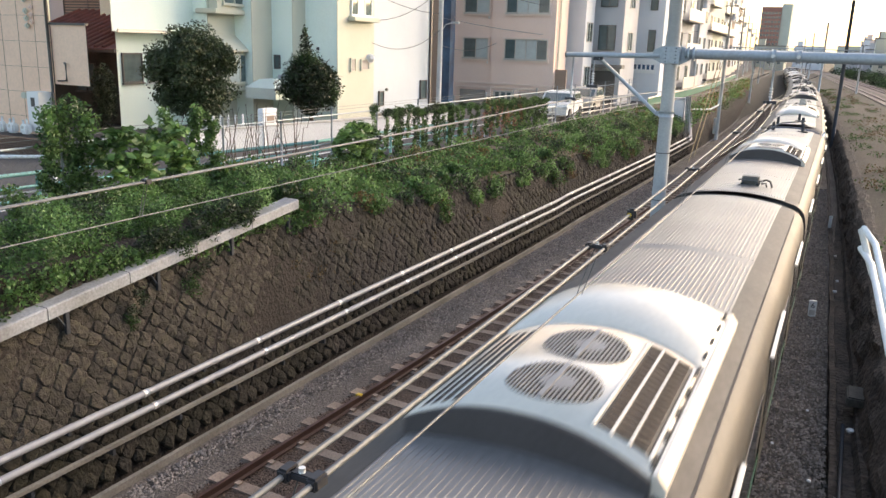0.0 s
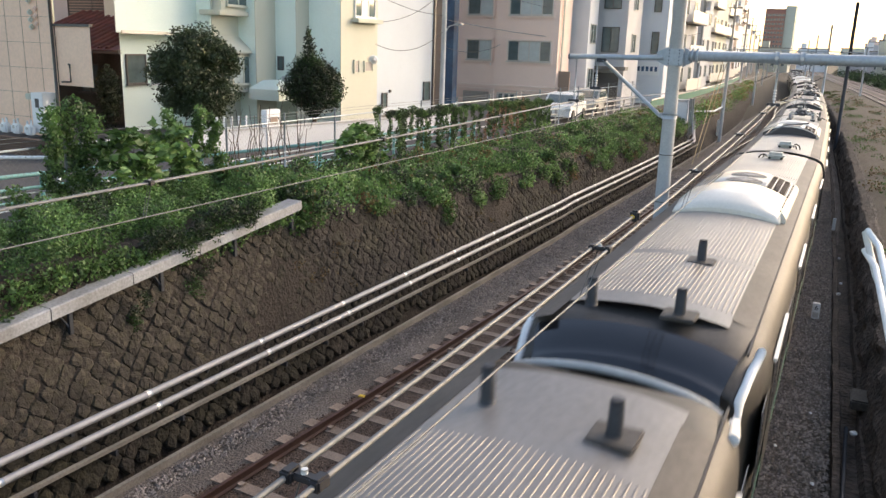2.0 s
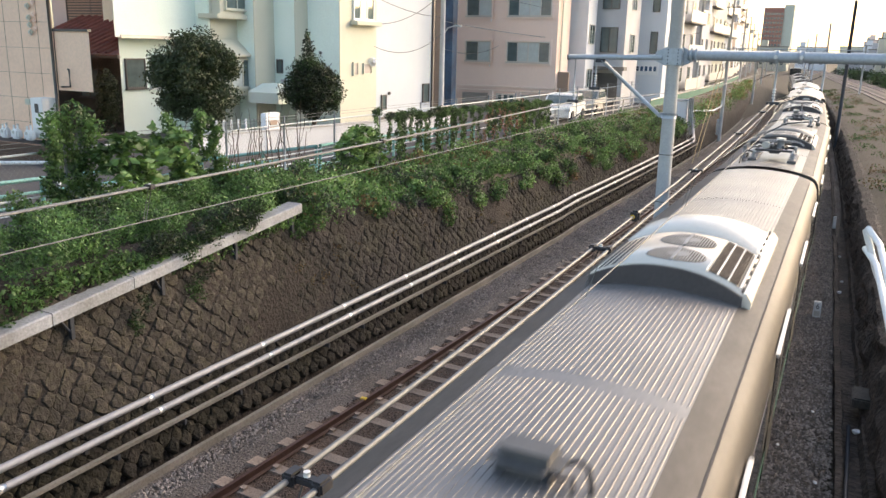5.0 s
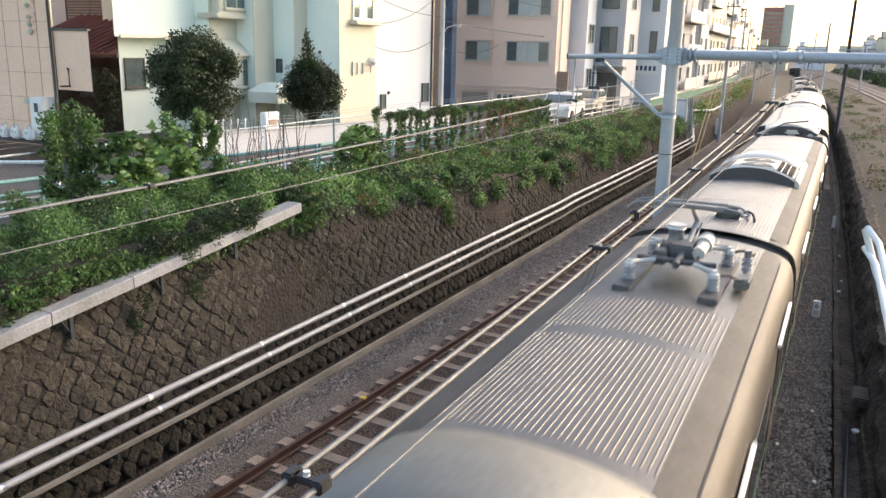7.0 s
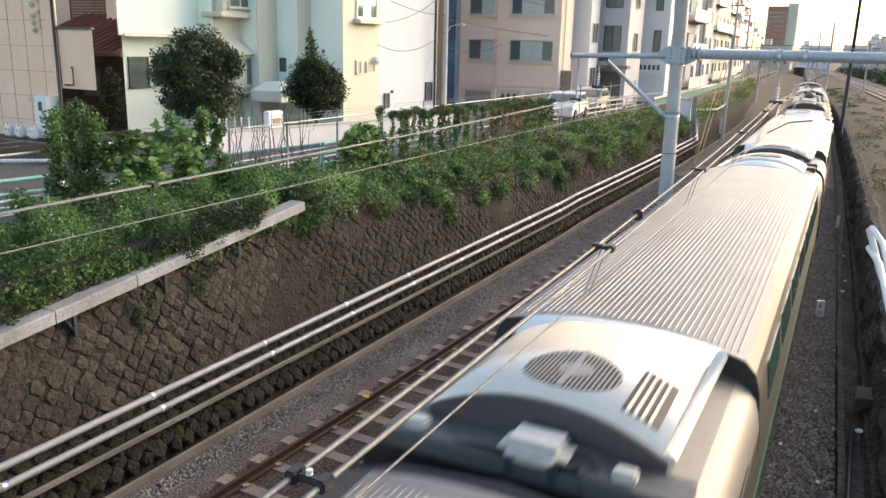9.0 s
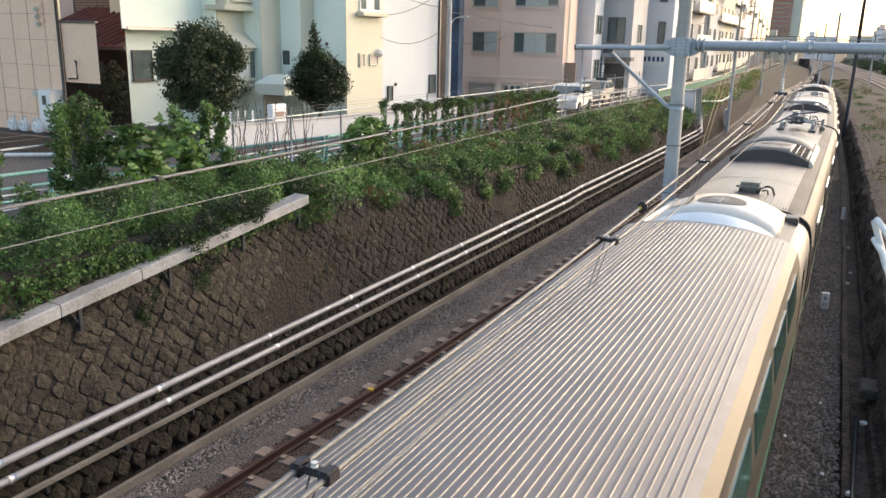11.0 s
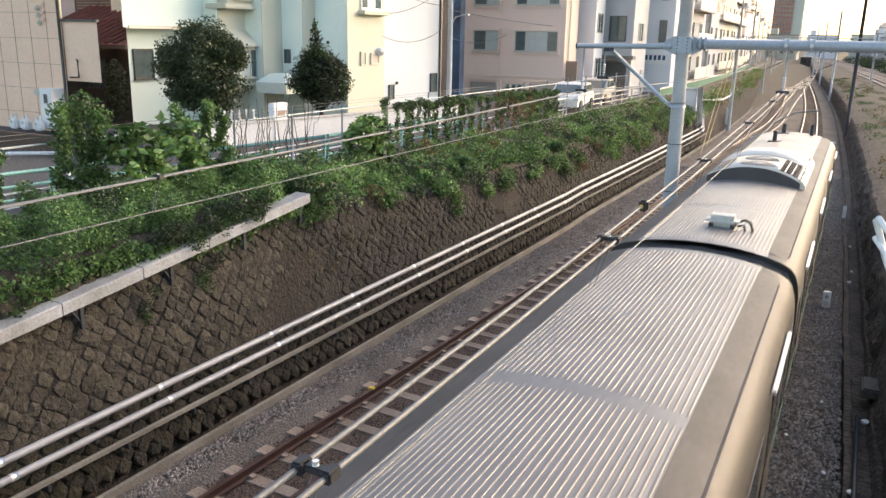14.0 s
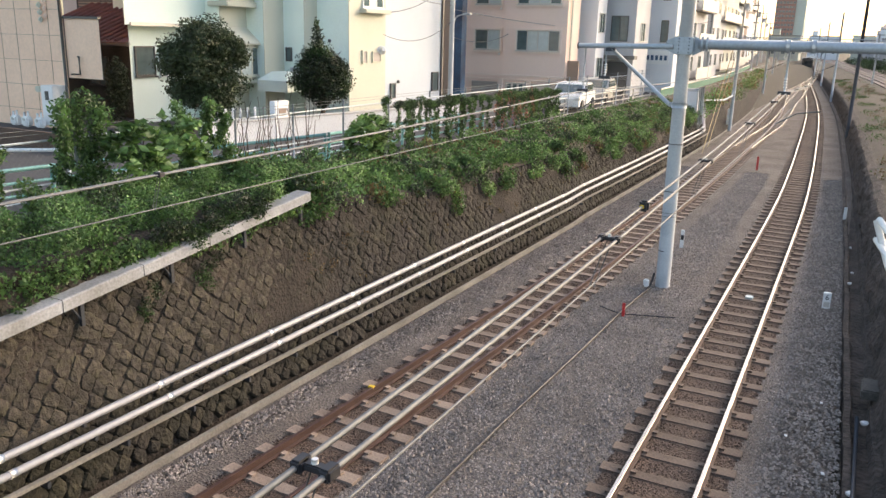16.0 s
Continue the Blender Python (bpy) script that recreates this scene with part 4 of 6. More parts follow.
def cooler(car, y0=-3.1, seam=-0.92, y1=1.25, flip=False, sooty=False):
    cm = M["ventgrey"] if sooty else M["cooler"]
    base = shared(("cooler", sooty), lambda: arch(y0, seam, 1.0), "cooler", cm, car, pose(0, -0.75, 0) @ Matrix.Diagonal((1, -1, 1, 1)) if flip else None, "sooty grey roof cooler with fans and grilles" if sooty else "pale metal roof cooler with fans and grilles")
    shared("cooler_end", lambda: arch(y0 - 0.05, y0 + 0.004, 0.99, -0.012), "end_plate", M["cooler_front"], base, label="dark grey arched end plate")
    shared(("cooler_cover", sooty), lambda: arch(seam, y1, 1.005, 0.03, 0.06, 0.75), "cover", cm, base, label="smooth rounded metal cover")
    for cy in (-2.42, -1.48):
        fan_set(base, 0.02, cy, 0.40, 0.0)

    def grille():
        return arch_patch([(y, 0.52, 0.92) for y in (-2.9, -2.3, -1.7, -1.0)], 0.005)
    g = shared("grille", grille, "grille", M["grille"], base, label="dark slatted grille")

    def slats():
        bm = bmesh.new()
        for i in range(18):
            y = -2.9 + 1.88 * (i + 0.5) / 18
            box(bm, 0.53, 0.91, y - 0.013, y + 0.013, -0.008, 0.014, m=Matrix.Translation((0, 0, cool_z(0.72, 0.012))) @ Matrix.Translation((0.72, 0, 0)) @ Matrix.Rotation(0.36, 4, "Y") @ Matrix.Translation((-0.72, 0, 0)))
        return bm
    shared("slats", slats, "slat_set", M["slat_brown"], g)["kind"] = "stuff"
    for x in (0.50, 0.64, 0.78, 0.94):
        shared(("gbar", x), lambda: bbox(x - 0.014, x + 0.014, -2.94, -0.98, cool_z(x) - 0.01, cool_z(x) + 0.028, 0.004), "grille_bar", M["cooler"], g)

    def louvre():
        bm = bmesh.new()
        for i in range(4):
            x = -0.62 - 0.09 * i
            loft(bm, [[(x - 0.03, y, cool_z(x - 0.03, 0.006)), (x + 0.02, y, cool_z(x + 0.02, 0.006))] for y in (-3.0, -1.14)])
        return bm
    shared("louvre", louvre, "louvre", M["grille"], base)

    for i in range(9):
        y = -2.9 + i * 0.46
        shared("slot", lambda: bbox(0.958, 0.982, -0.1, 0.1, -0.006, 0.022), "slot", M["grille"], base, pose(0, y, cool_z(0.97) + (0 if y < -1.1 else 0.03)))

    def rim():
        bm = bmesh.new()
        loft(bm, [[(0.99, y, 3.42), (1.09, y, 3.44), (1.10, y, 3.56), (1.03, y, 3.66), (0.995, y, 3.655)] for y in (y0 + 0.02, 1.0)], smooth=False, cap=True)
        return bm
    shared("rim", rim, "side_rim", M["cooler"], base)
    return base


def vent(car, y, dark, x=0.12, z=3.52, turn=0):
    v = shared(("vent", dark), lambda: bbox(-0.27, 0.27, -0.21, 0.21, 0.08, 0.28, 0.085), "roof_vent", M[{True: "ventdark", False: "ventbox", 2: "ventgrey"}[dark]], car, pose(x, y, z, 0, 0, turn), "boxy roof vent on short feet with a hose")
    for sx in (-0.17, 0.17):
        for sy in (-0.12, 0.12):
            shared(("vfoot"), lambda: bbox(-0.035, 0.035, -0.035, 0.035, -0.02, 0.14), "foot", M["dark_steel"], v, pose(sx, sy, 0))
    hose = [(0.25, 0.06, 0.17), (0.34, 0.08, 0.2), (0.43, 0.06, 0.17), (0.48, -0.02, 0.08), (0.5, -0.1, -0.03)]
    shared("hose", lambda: tubed(hose, 0.022, 8), "hose", M["grille"], v)
    shared("hose2", lambda: tubed([(0.24, -0.08, 0.12), (0.35, -0.08, 0.14), (0.4, -0.16, -0.03)], 0.018, 8), "hose", M["grille"], v)


def antenna(car, x, y, base=True):
    a = shared(("ant", base), lambda: tubed([(0, 0, -0.02), (0, 0, 0.04), (0, 0, 0.30), (0, 0, 0.34)], 0.075, 12, 0.055), "antenna", M["dark_steel"], car, pose(x, y, 3.58), "stubby dark grey roof antenna")
    if base:
        shared("antbase", lambda: bbox(-0.2, 0.2, -0.2, 0.2, -0.02, 0.03, 0.015), "base_plate", M["shoulder"], a)


def pantograph(car, y, s=1, folded=False):
    """Single-arm current collector, head on the wire. s: which way the knee points."""
    p = new("pantograph")
    p.parent = car
    p["label"] = "single-arm current collector folded down" if folded else "single-arm current collector raised to the wire"
    p.matrix_basis = pose(0.08, y, 3.60, 0, 0, 0 if s > 0 else 180)

    def frame_():
        bm = bmesh.new()
        for a, b in (((-0.52, -0.62, 0.27), (0.52, -0.62, 0.27)), ((-0.52, 0.5, 0.27), (0.52, 0.5, 0.27)), ((-0.3, -0.62, 0.27), (-0.12, 0.5, 0.3)), ((0.3, -0.62, 0.27), (0.12, 0.5, 0.3))):
            tube(bm, [a, b], 0.035, 8)
        tube(bm, [(-0.3, -0.12, 0.34), (0.3, -0.12, 0.34)], 0.085, 12)
        tube(bm, [(-0.24, -0.5, 0.3), (-0.24, 0.3, 0.36)], 0.045, 10)
        tube(bm, [(0.02, -0.75, 0.24), (0.02, -0.3, 0.3)], 0.05, 10)
        box(bm, -0.17, 0.17, -0.34, 0.16, 0.14, 0.42, 0.03)
        box(bm, -0.34, -0.16, -0.55, -0.3, 0.16, 0.36, 0.02)
        return bm
    shared("panframe", frame_, "base_frame", M["pan_grey"], p)
    drum = shared("pandrum", lambda: tubed([(-0.16, 0.12, 0.3), (-0.16, 0.12, 0.56)], 0.105, 14), "drum", M["fanhub"], p)
    shared("pandrumlid", lambda: tubed([(-0.16, 0.12, 0.56), (-0.16, 0.12, 0.62)], 0.135, 16), "drum_lid", M["porcelain"], drum, label="white round drum lid")
    shared("panspring", lambda: tube(tubed([(0.24, -0.35, 0.34), (0.24, 0.4, 0.4)], 0.085, 12), [(0.24, 0.05, 0.37), (0.24, 0.35, 0.395)], 0.12, 14), "spring_case", M["ventbox"], p, label="pale grey spring case")
    z1, z2 = (0.44, 0.47) if folded else (0.62, 0.90)
    shared(("panarm1", folded), lambda: tubed([(0.05, -0.12, 0.34), (0.05, 0.55, z1)], 0.045, 10, 0.035), "lower_arm", M["fanhub"], p)
    shared(("panarm2", folded), lambda: tube(tubed([(0.05, 0.55, z1), (0.05, -0.02, z2)], 0.035, 10, 0.025), [(0.13, -0.2, 0.36), (0.12, 0.5, z1 - 0.03)], 0.014, 6), "upper_arm", M["fanhub"], p)

    def head():
        bm = bmesh.new()
        for dy in (-0.15, 0.15):
            tube(bm, [(-0.80, dy - 0.1, 0.86), (-0.68, dy - 0.1, 0.95), (-0.5, dy - 0.1, 0.972), (0.5, dy - 0.1, 0.972), (0.68, dy - 0.1, 0.95), (0.80, dy - 0.1, 0.86)], 0.016, 8)
            box(bm, -0.52, 0.52, dy - 0.13, dy - 0.07, 0.955, 0.99, 0.008)
        for x in (-0.45, 0.45):
            tube(bm, [(x, -0.25, 0.945), (x, 0.05, 0.945)], 0.016, 6)
        tube(bm, [(-0.46, -0.1, 0.92), (0.46, -0.1, 0.92)], 0.024, 8)
        tube(bm, [(0.05, -0.02, 0.90), (0.05, -0.1, 0.92)], 0.03, 8)
        return bm
    shared("panhead", head, "collector_head", M["fanhub"], p, pose(0, 0, -0.46 if folded else 0))

    def post(zs, r):
        bm = bmesh.new()
        for z in zs:
            tube(bm, [(0, 0, z), (0, 0, z + 0.035)], r, 12, r * 0.8)
        return bm
    for x in (-0.54, 0.54):
        for yy in (-0.95, 0.5):
            i = shared("panins", lambda: tube(post((0.04, 0.1, 0.16), 0.085), [(0, 0, -0.02), (0, 0, 0.22)], 0.05, 10), "insulator", M["brown_ins"], p, pose(x, yy, 0))
            shared("panins_cap", lambda: tube(tubed([(0, 0, 0.21), (0, 0, 0.25)], 0.075, 12), [(0, 0, 0.25), (0, 0, 0.3)], 0.04, 10), "insulator_cap", M["porcelain"], i)
            k = -1 if x > 0 else 1
            shared(("panlink", k, yy), lambda: tubed([(0, 0, 0.26), (k * 0.28, 0.22 if yy < 0 else -0.12, 0.28)], 0.035, 8), "link_arm", M["ventbox"], i)
    for x in (-0.54, 0.54):
        shared("panrail", lambda: bbox(-0.12, 0.12, -1.35, 0.85, -0.05, 0.03, 0.01), "mounting_rail", M["pan_grey"], p, pose(x, 0, 0))
    shared("pancable", lambda: tubed([(0.54, 0.55, 0.2), (0.72, 0.6, 0.24), (0.84, 0.9, 0.12), (0.8, 1.6, -0.02)], 0.02, 8), "cable", M["grille"], p)
    shared("pancable2", lambda: tubed([(0.54, -0.9, 0.22), (0.7, -0.75, 0.2), (0.86, -0.4, 0.04), (0.88, 0.2, -0.03), (0.8, 0.9, -0.01)], 0.018, 8), "cable", M["grille"], p)
    shared("arrester", lambda: tube(post((0.05, 0.12, 0.19), 0.08), [(0, 0, -0.05), (0, 0, 0.34)], 0.05, 10), "arrester", M["brown_ins"], p, pose(0.82, 0.25, 0))
    shared("panbox", lambda: bbox(0.74, 0.94, -0.5, -0.1, -0.05, 0.10, 0.03), "cable_box", M["ventgrey"], p)
    return p


def sides(car, bilevel=False):
    for s in (-1, 1):
        def band():
            return bbox(1.4765, 1.479, -9.7, 9.7, 1.45, 1.62) if not bilevel else bbox(1.4765, 1.479, -9.7, 9.7, 1.75, 2.05)
        shared(("band", bilevel), band, "stripe", M["green_band"], car, pose(0, 0, 0, 0, 0, 0 if s > 0 else 180))
        if not bilevel:
            for y in (-7.3, -2.43, 2.43, 7.3):
                d = shared("door", lambda: bbox(1.462, 1.482, -0.65, 0.65, 1.16, 3.02, 0.004), "door", M["stainless"], car, pose(0, y * s, 0, 0, 0, 0 if s > 0 else 180))
                for k in (-0.33, 0.33):
                    shared("doorpane", lambda: bbox(1.48, 1.486, -0.24, 0.24, 1.95, 2.85, 0.0), "pane", M["car_glass"], d, pose(0, k, 0))
                shared("doorrail", lambda: bbox(1.47, 1.52, -1.0, 1.0, 3.03, 3.075, 0.01), "rain_rail", M["cooler"], d)
            for y, w in ((-4.87, 1.9), (0, 1.9), (4.87, 1.9), (-9.0, 0.7), (9.0, 0.7)):
                shared(("win", w), lambda: bbox(1.474, 1.481, -w / 2, w / 2, 1.85, 2.8, 0.0), "window", M["car_glass"], car, pose(0, y * s, 0, 0, 0, 0 if s > 0 else 180))
        else:
            for i in range(7):
                y = -5.4 + i * 1.8
                shared("win_up", lambda: bbox(1.41, 1.452, -0.72, 0.72, 2.95, 3.38, 0.0, m=Matrix.Translation((1.44, 0, 3.2)) @ Matrix.Rotation(-0.11, 4, "Y") @ Matrix.Translation((-1.44, 0, -3.2))), "window", M["tint_glass"], car, pose(0, y, 0, 0, 0, 0 if s > 0 else 180), "green-tinted upper deck window")
                shared("win_low", lambda: bbox(1.474, 1.481, -0.72, 0.72, 1.15, 1.7, 0.0), "window", M["car_glass"], car, pose(0, y, 0, 0, 0, 0 if s > 0 else 180))
            for y in (-8.3, 8.3):
                shared("gdoor", lambda: bbox(1.462, 1.482, -0.45, 0.45, 1.16, 3.02, 0.004), "door", M["stainless"], car, pose(0, y, 0, 0, 0, 0 if s > 0 else 180))
    for y in (-6.9, 6.9):
        b = new("bogie")
        b.parent = car
        b.matrix_basis = pose(0, y, 0)
        shared("bogieframe", lambda: box_frame(), "frame", M["dark_steel"], b)
        for dy in (-1.05, 1.05):
            for s in (-0.566, 0.566):
                shared("wheel", lambda: tube(tubed([(-0.06, 0, 0.43), (0.06, 0, 0.43)], 0.43, 24), [(-0.09, 0, 0.43), (0.09, 0, 0.43)], 0.12, 12), "wheel", M["rail_top"], b, pose(s, dy, 0.004))
    shared("under", lambda: bbox(-1.2, 1.2, -4.8, 4.8, 0.42, 0.97, 0.03), "equipment_box", M["dark_steel"], car)


def box_frame():
    bm = bmesh.new()
    for s in (-1, 1):
        box(bm, s * 1.0 - 0.09, s * 1.0 + 0.09, -1.5, 1.5, 0.5, 0.72, 0.03)
    box(bm, -1.0, 1.0, -0.25, 0.25, 0.55, 0.9, 0.03)
    return bm


RX = [-0.93 + 0.06 * i for i in range(32)]


def plain_car(label, front=None, tail=None, cab=0, dirty=False, darkvent=False, antennas=(), rib_end=8.35):
    """front, tail: what stands on the roof at each end ('vent', 'pan'); cab: -1 front end, 1 tail end."""
    car = empty("railway_car", label, "railway car", "train cars")
    rm = M["roof_dirty"] if dirty else M["roof"]
    y0, y1 = -9.72, 9.72
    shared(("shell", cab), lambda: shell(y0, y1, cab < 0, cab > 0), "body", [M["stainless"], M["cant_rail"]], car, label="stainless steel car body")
    a, b = y0 + (1.0 if cab < 0 else 0.02), y1 - (1.0 if cab > 0 else 0.02)
    shared(("roof", cab, dirty), lambda: roof_sheet(a, b), "roof", rm, car)
    segs = [(-9.5, -6.75), (-6.45, -3.35), (1.6, 4.05), (4.35, 9.5)]
    if cab < 0:
        segs[0] = (-8.2, -5.9)
        segs[1] = (-5.6, -2.2)
        segs[2] = (2.6, 4.05)
    if cab > 0:
        segs[2:] = [(1.6, 5.25), (5.6, rib_end)]
    if tail == "pan":
        segs[3] = (4.35, 5.6)
        segs.append((8.6, 9.5))
    if front == "pan":
        segs[0] = (-9.5, -8.6)
        segs[1] = (-5.6, -3.35)
    for s in segs:
        shared(("rib", s, dirty), lambda: ridges(s[0], s[1], roof_z, RX), "roof_ribs", rm, car)
    for s in (-1, 1):
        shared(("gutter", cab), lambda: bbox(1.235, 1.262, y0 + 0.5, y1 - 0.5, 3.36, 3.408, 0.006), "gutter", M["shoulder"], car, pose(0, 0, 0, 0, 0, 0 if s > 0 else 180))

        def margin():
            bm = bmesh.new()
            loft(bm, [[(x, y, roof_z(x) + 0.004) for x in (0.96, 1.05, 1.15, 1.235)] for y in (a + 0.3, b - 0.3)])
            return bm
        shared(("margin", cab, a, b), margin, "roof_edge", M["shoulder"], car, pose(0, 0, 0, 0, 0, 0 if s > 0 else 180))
    cooler(car, flip=cab < 0, sooty=darkvent == 2 or front == "pan")
    if front == "vent":
        vent(car, -8.35, darkvent)
    if tail == "vent":
        vent(car, 8.0, darkvent, turn=180)
    if tail == "pan":
        pantograph(car, 7.3)
    if front == "pan":
        pantograph(car, -7.4, -1, True)
    if cab:
        for x, y, bs in antennas:
            antenna(car, x, cab * y, bs)
        def screen():
            bm = bmesh.new()
            xs = [-1.24 + 2.48 * i / 14 for i in range(15)]
            secs = []
            for d in ((0.42, 0.34, 0.26, 0.18, 0.09, 0.0, -0.03) if cab < 0 else (0.1, 0.05, 0.0, -0.03)):
                k = 1 - 0.14 * (1 - max(d, 0) / 1.2) ** 2
                secs.append([(x * k, cab * (9.72 - d), roof_z(x) - 0.364 * (1 - max(d, 0) / 1.2) ** 3 + 0.025) for x in xs])
            k = 0.86
            secs.append([(x * k, cab * 9.75, 2.0) for x in xs])
            loft(bm, secs)
            return bm
        shared(("screen", cab), screen, "windscreen", M["bellows_gloss"], car, label="black wraparound cab windscreen and brow")
        if cab > 0:
            def brow():
                bm = bmesh.new()
                tube(bm, [(x * (1 - 0.14 * (1 - 0.14 / 1.2) ** 2), 9.58, roof_z(x) - 0.364 * (1 - 0.14 / 1.2) ** 3 + 0.02) for x in [-1.3 + 2.6 * i / 16 for i in range(17)]], 0.05, 8)
                return bm
            shared("brow", brow, "brow_rim", M["ventbox"], car, label="pale rim over the cab windscreen")
        for sx in (-1, 1):
            shared(("pillar", cab, sx), lambda: tubed([(sx * 1.36, cab * 8.8, 3.30), (sx * 1.31, cab * 9.3, 3.22), (sx * 1.25, cab * 9.66, 3.0), (sx * 1.25, cab * 9.76, 2.6), (sx * 1.25, cab * 9.76, 1.6)], 0.055, 10), "corner_pillar", M["white"], car, label="white cab corner pillar")
    for e in (-1, 1):
        if e != cab:
            def bell():
                bm = bmesh.new()
                prof = [(-1.36, 1.2), (-1.38, 3.1), (-1.28, 3.3), (-0.9, 3.44), (0, 3.53), (0.9, 3.44), (1.28, 3.3), (1.38, 3.1), (1.36, 1.2)]
                loft(bm, [[(x * k, y, z - (1 - k) * 1.2) for x, z in prof] for y, k in ((0, 1.0), (0.06, 0.965), (0.12, 1.0), (0.18, 0.965), (0.26, 1.0))], smooth=False)
                return bm
            shared("bellows", bell, "gangway_bellows", M["bellows"], car, pose(0, e * 9.72, 0, 0, 0, 0 if e > 0 else 180), "black rubber gangway bellows")
    sides(car)
    return car


def mid_z(x, lift=0.0):
    return 3.80 - 0.17 * (abs(x) / 1.27) ** 2.2


def green_car(label):
    car = empty("railway_car", label, "railway car", "train cars")
    shared("gshell", lambda: shell(-9.72, 9.72), "body", [M["stainless"], M["green_side"]], car)
    shared("gdeck", lambda: roof_sheet(-9.7, 9.7, 1.2, 0.006), "roof", M["ventdark"], car)

    def upper():
        bm = bmesh.new()
        prof = [(1.475, 2.7), (1.47, 2.95), (1.42, 3.35), (1.37, 3.52), (1.27, 3.63)]
        full = prof + [(x, mid_z(x)) for x in (0.95, 0.6, 0.2, -0.2, -0.6, -0.95)] + [(-x, z) for x, z in prof[::-1]]
        secs = [[(x, y, z) for x, z in full] for y in (-6.95, 6.95)]
        loft(bm, secs, close=True, smooth=False, cap=True)
        return bm
    shared("gupper", upper, "upper_deck", M["stainless"], car, label="tall upper deck body")

    def top():
        bm = bmesh.new()
        loft(bm, [[(1.27 * i / 8 - 1.27, y, mid_z(1.27 * i / 8 - 1.27) + 0.006) for i in range(17)] for y in (-6.95, 6.95)])
        return bm
    shared("gtop", top, "upper_roof", M["roof"], car)
    shared("gribs", lambda: ridges(-6.8, 6.8, lambda x: mid_z(x) + 0.008, [-1.17 + 0.065 * i for i in range(37)]), "roof_ribs", M["roof"], car)
    for e in (-1, 1):
        end = new("cooler")
        end.parent = car
        end["label"] = "pale metal end cooler with one round fan"
        end.matrix_basis = pose(0, 0, 0, 0, 0, 0 if e < 0 else 180)
        shared("gcool", lambda: arch(-9.3, -7.32, 1.0, 0.0, 0.0, 0.0, 0.3), "cover", M["cooler"], end)
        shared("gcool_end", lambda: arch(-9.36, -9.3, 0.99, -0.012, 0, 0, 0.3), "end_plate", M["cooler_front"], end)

        def slope():
            bm = bmesh.new()
            xs = [-1.05 + 2.1 * i / 16 for i in range(17)]
            loft(bm, [[(x, y, cool_z(x) * (1 - k) + (mid_z(x) + 0.012) * k) for x in xs] for y, k in ((-7.32, -0.01), (-7.22, 0.15), (-7.07, 0.6), (-6.93, 1.0))])
            return bm
        shared("gslope", slope, "blue_panel", M["blue_panel"], end, label="sloping panel coloured pale blue for the sky it reflects")
        shared("gside", lambda: tubed([(0.99, -9.28, 3.62), (1.04, -7.0, 3.66)], 0.06, 8), "side_rim", M["cooler"], end)
        fan_set(end, 0.02, -8.62, 0.42, 0.0)
        g = shared("ggrille", lambda: arch_patch([(y, 0.55, 0.85) for y in (-9.05, -8.6, -8.15)], 0.006), "grille", M["grille"], end)
        for x in (0.6, 0.66, 0.72, 0.78):
            shared(("ggbar", x), lambda: bbox(x - 0.011, x + 0.011, -9.05, -8.15, cool_z(x), cool_z(x, 0.03)), "grille_bar", M["cooler"], g)
    for e in (-1, 1):
        shared("gwell", lambda: bbox(-1.22, 1.22, -0.2, 0.2, 3.40, 3.56, 0.02), "end_well", M["ventdark"], car, pose(0, e * 9.56, 0), "dark recessed roof end")
    vent(car, -9.62, False, 0.08, 3.47)
    for e in (-1, 1):
        for s in (-0.95, 0.75):
            shared("gfoot", lambda: bbox(-0.09, 0.09, -0.07, 0.07, -0.05, 0.14, 0.02), "bracket", M["ventbox"], car, pose(s, e * 9.6, 3.5))
    sides(car, True)
    return car


plain = "stainless steel commuter railway car with ribbed grey roof and cooler"
sooty = "sooty roofed stainless steel motor car with a raised current collector"
cabbed = "stainless steel driving car with cab end and stubby roof antennas"
spec = {-2: dict(label=plain), -1: dict(label=cabbed, front="vent", cab=1, darkvent=True, antennas=((0.55, 7.75, True), (-0.6, 7.85, False)), rib_end=7.2),
        0: dict(label=cabbed, tail="vent", cab=-1, antennas=((0.22, 6.1, True), (0.42, 8.85, True), (-0.62, 8.95, False))),
        1: dict(label=sooty, front="vent", tail="pan", dirty=False), 2: dict(label=plain, front="vent", darkvent=True), 3: dict(label=sooty, front="pan", tail="pan", dirty=True),
        4: dict(label=plain, front="vent", darkvent=True, dirty=False), 7: dict(label=sooty, front="vent", tail="pan", dirty=True, darkvent=2), 8: dict(label=plain, front="vent", darkvent=True, dirty=False),
        9: dict(label=cabbed, front="vent", cab=1, antennas=((-0.3, 5.35, True), (-0.25, 8.15, True), (0.64, 8.3, False)))}
cars = []
for n in range(-2, 10):
    if n in (5, 6):
        cars.append((n, green_car("double-deck stainless steel railway car with tall ribbed roof")))
    else:
        cars.append((n, plain_car(**spec[n])))

# ---- wires, poles and pipes ----
def cable(name, fx, fz, y0, y1, r, material, label, step=1.5):
    pts, y = [], y0
    while y < y1:
        pts.append((fx(y), y, fz(y)))
        y += step if y < 60 else step * 2
    pts.append((fx(y1), y1, fz(y1)))
    return tagged(prim(name, tubed(pts, r, 6), material), label, "wire")


SPANS = [(-22, 22.1), (22.1, 68), (68, 115), (115, 162), (162, 210), (210, 260)]


def sag(y, hi, lo):
    for a, b in SPANS:
        if a <= y <= b:
            t = (y - a) / (b - a) * 2 - 1
            return lo + (hi - lo) * t * t
    return hi


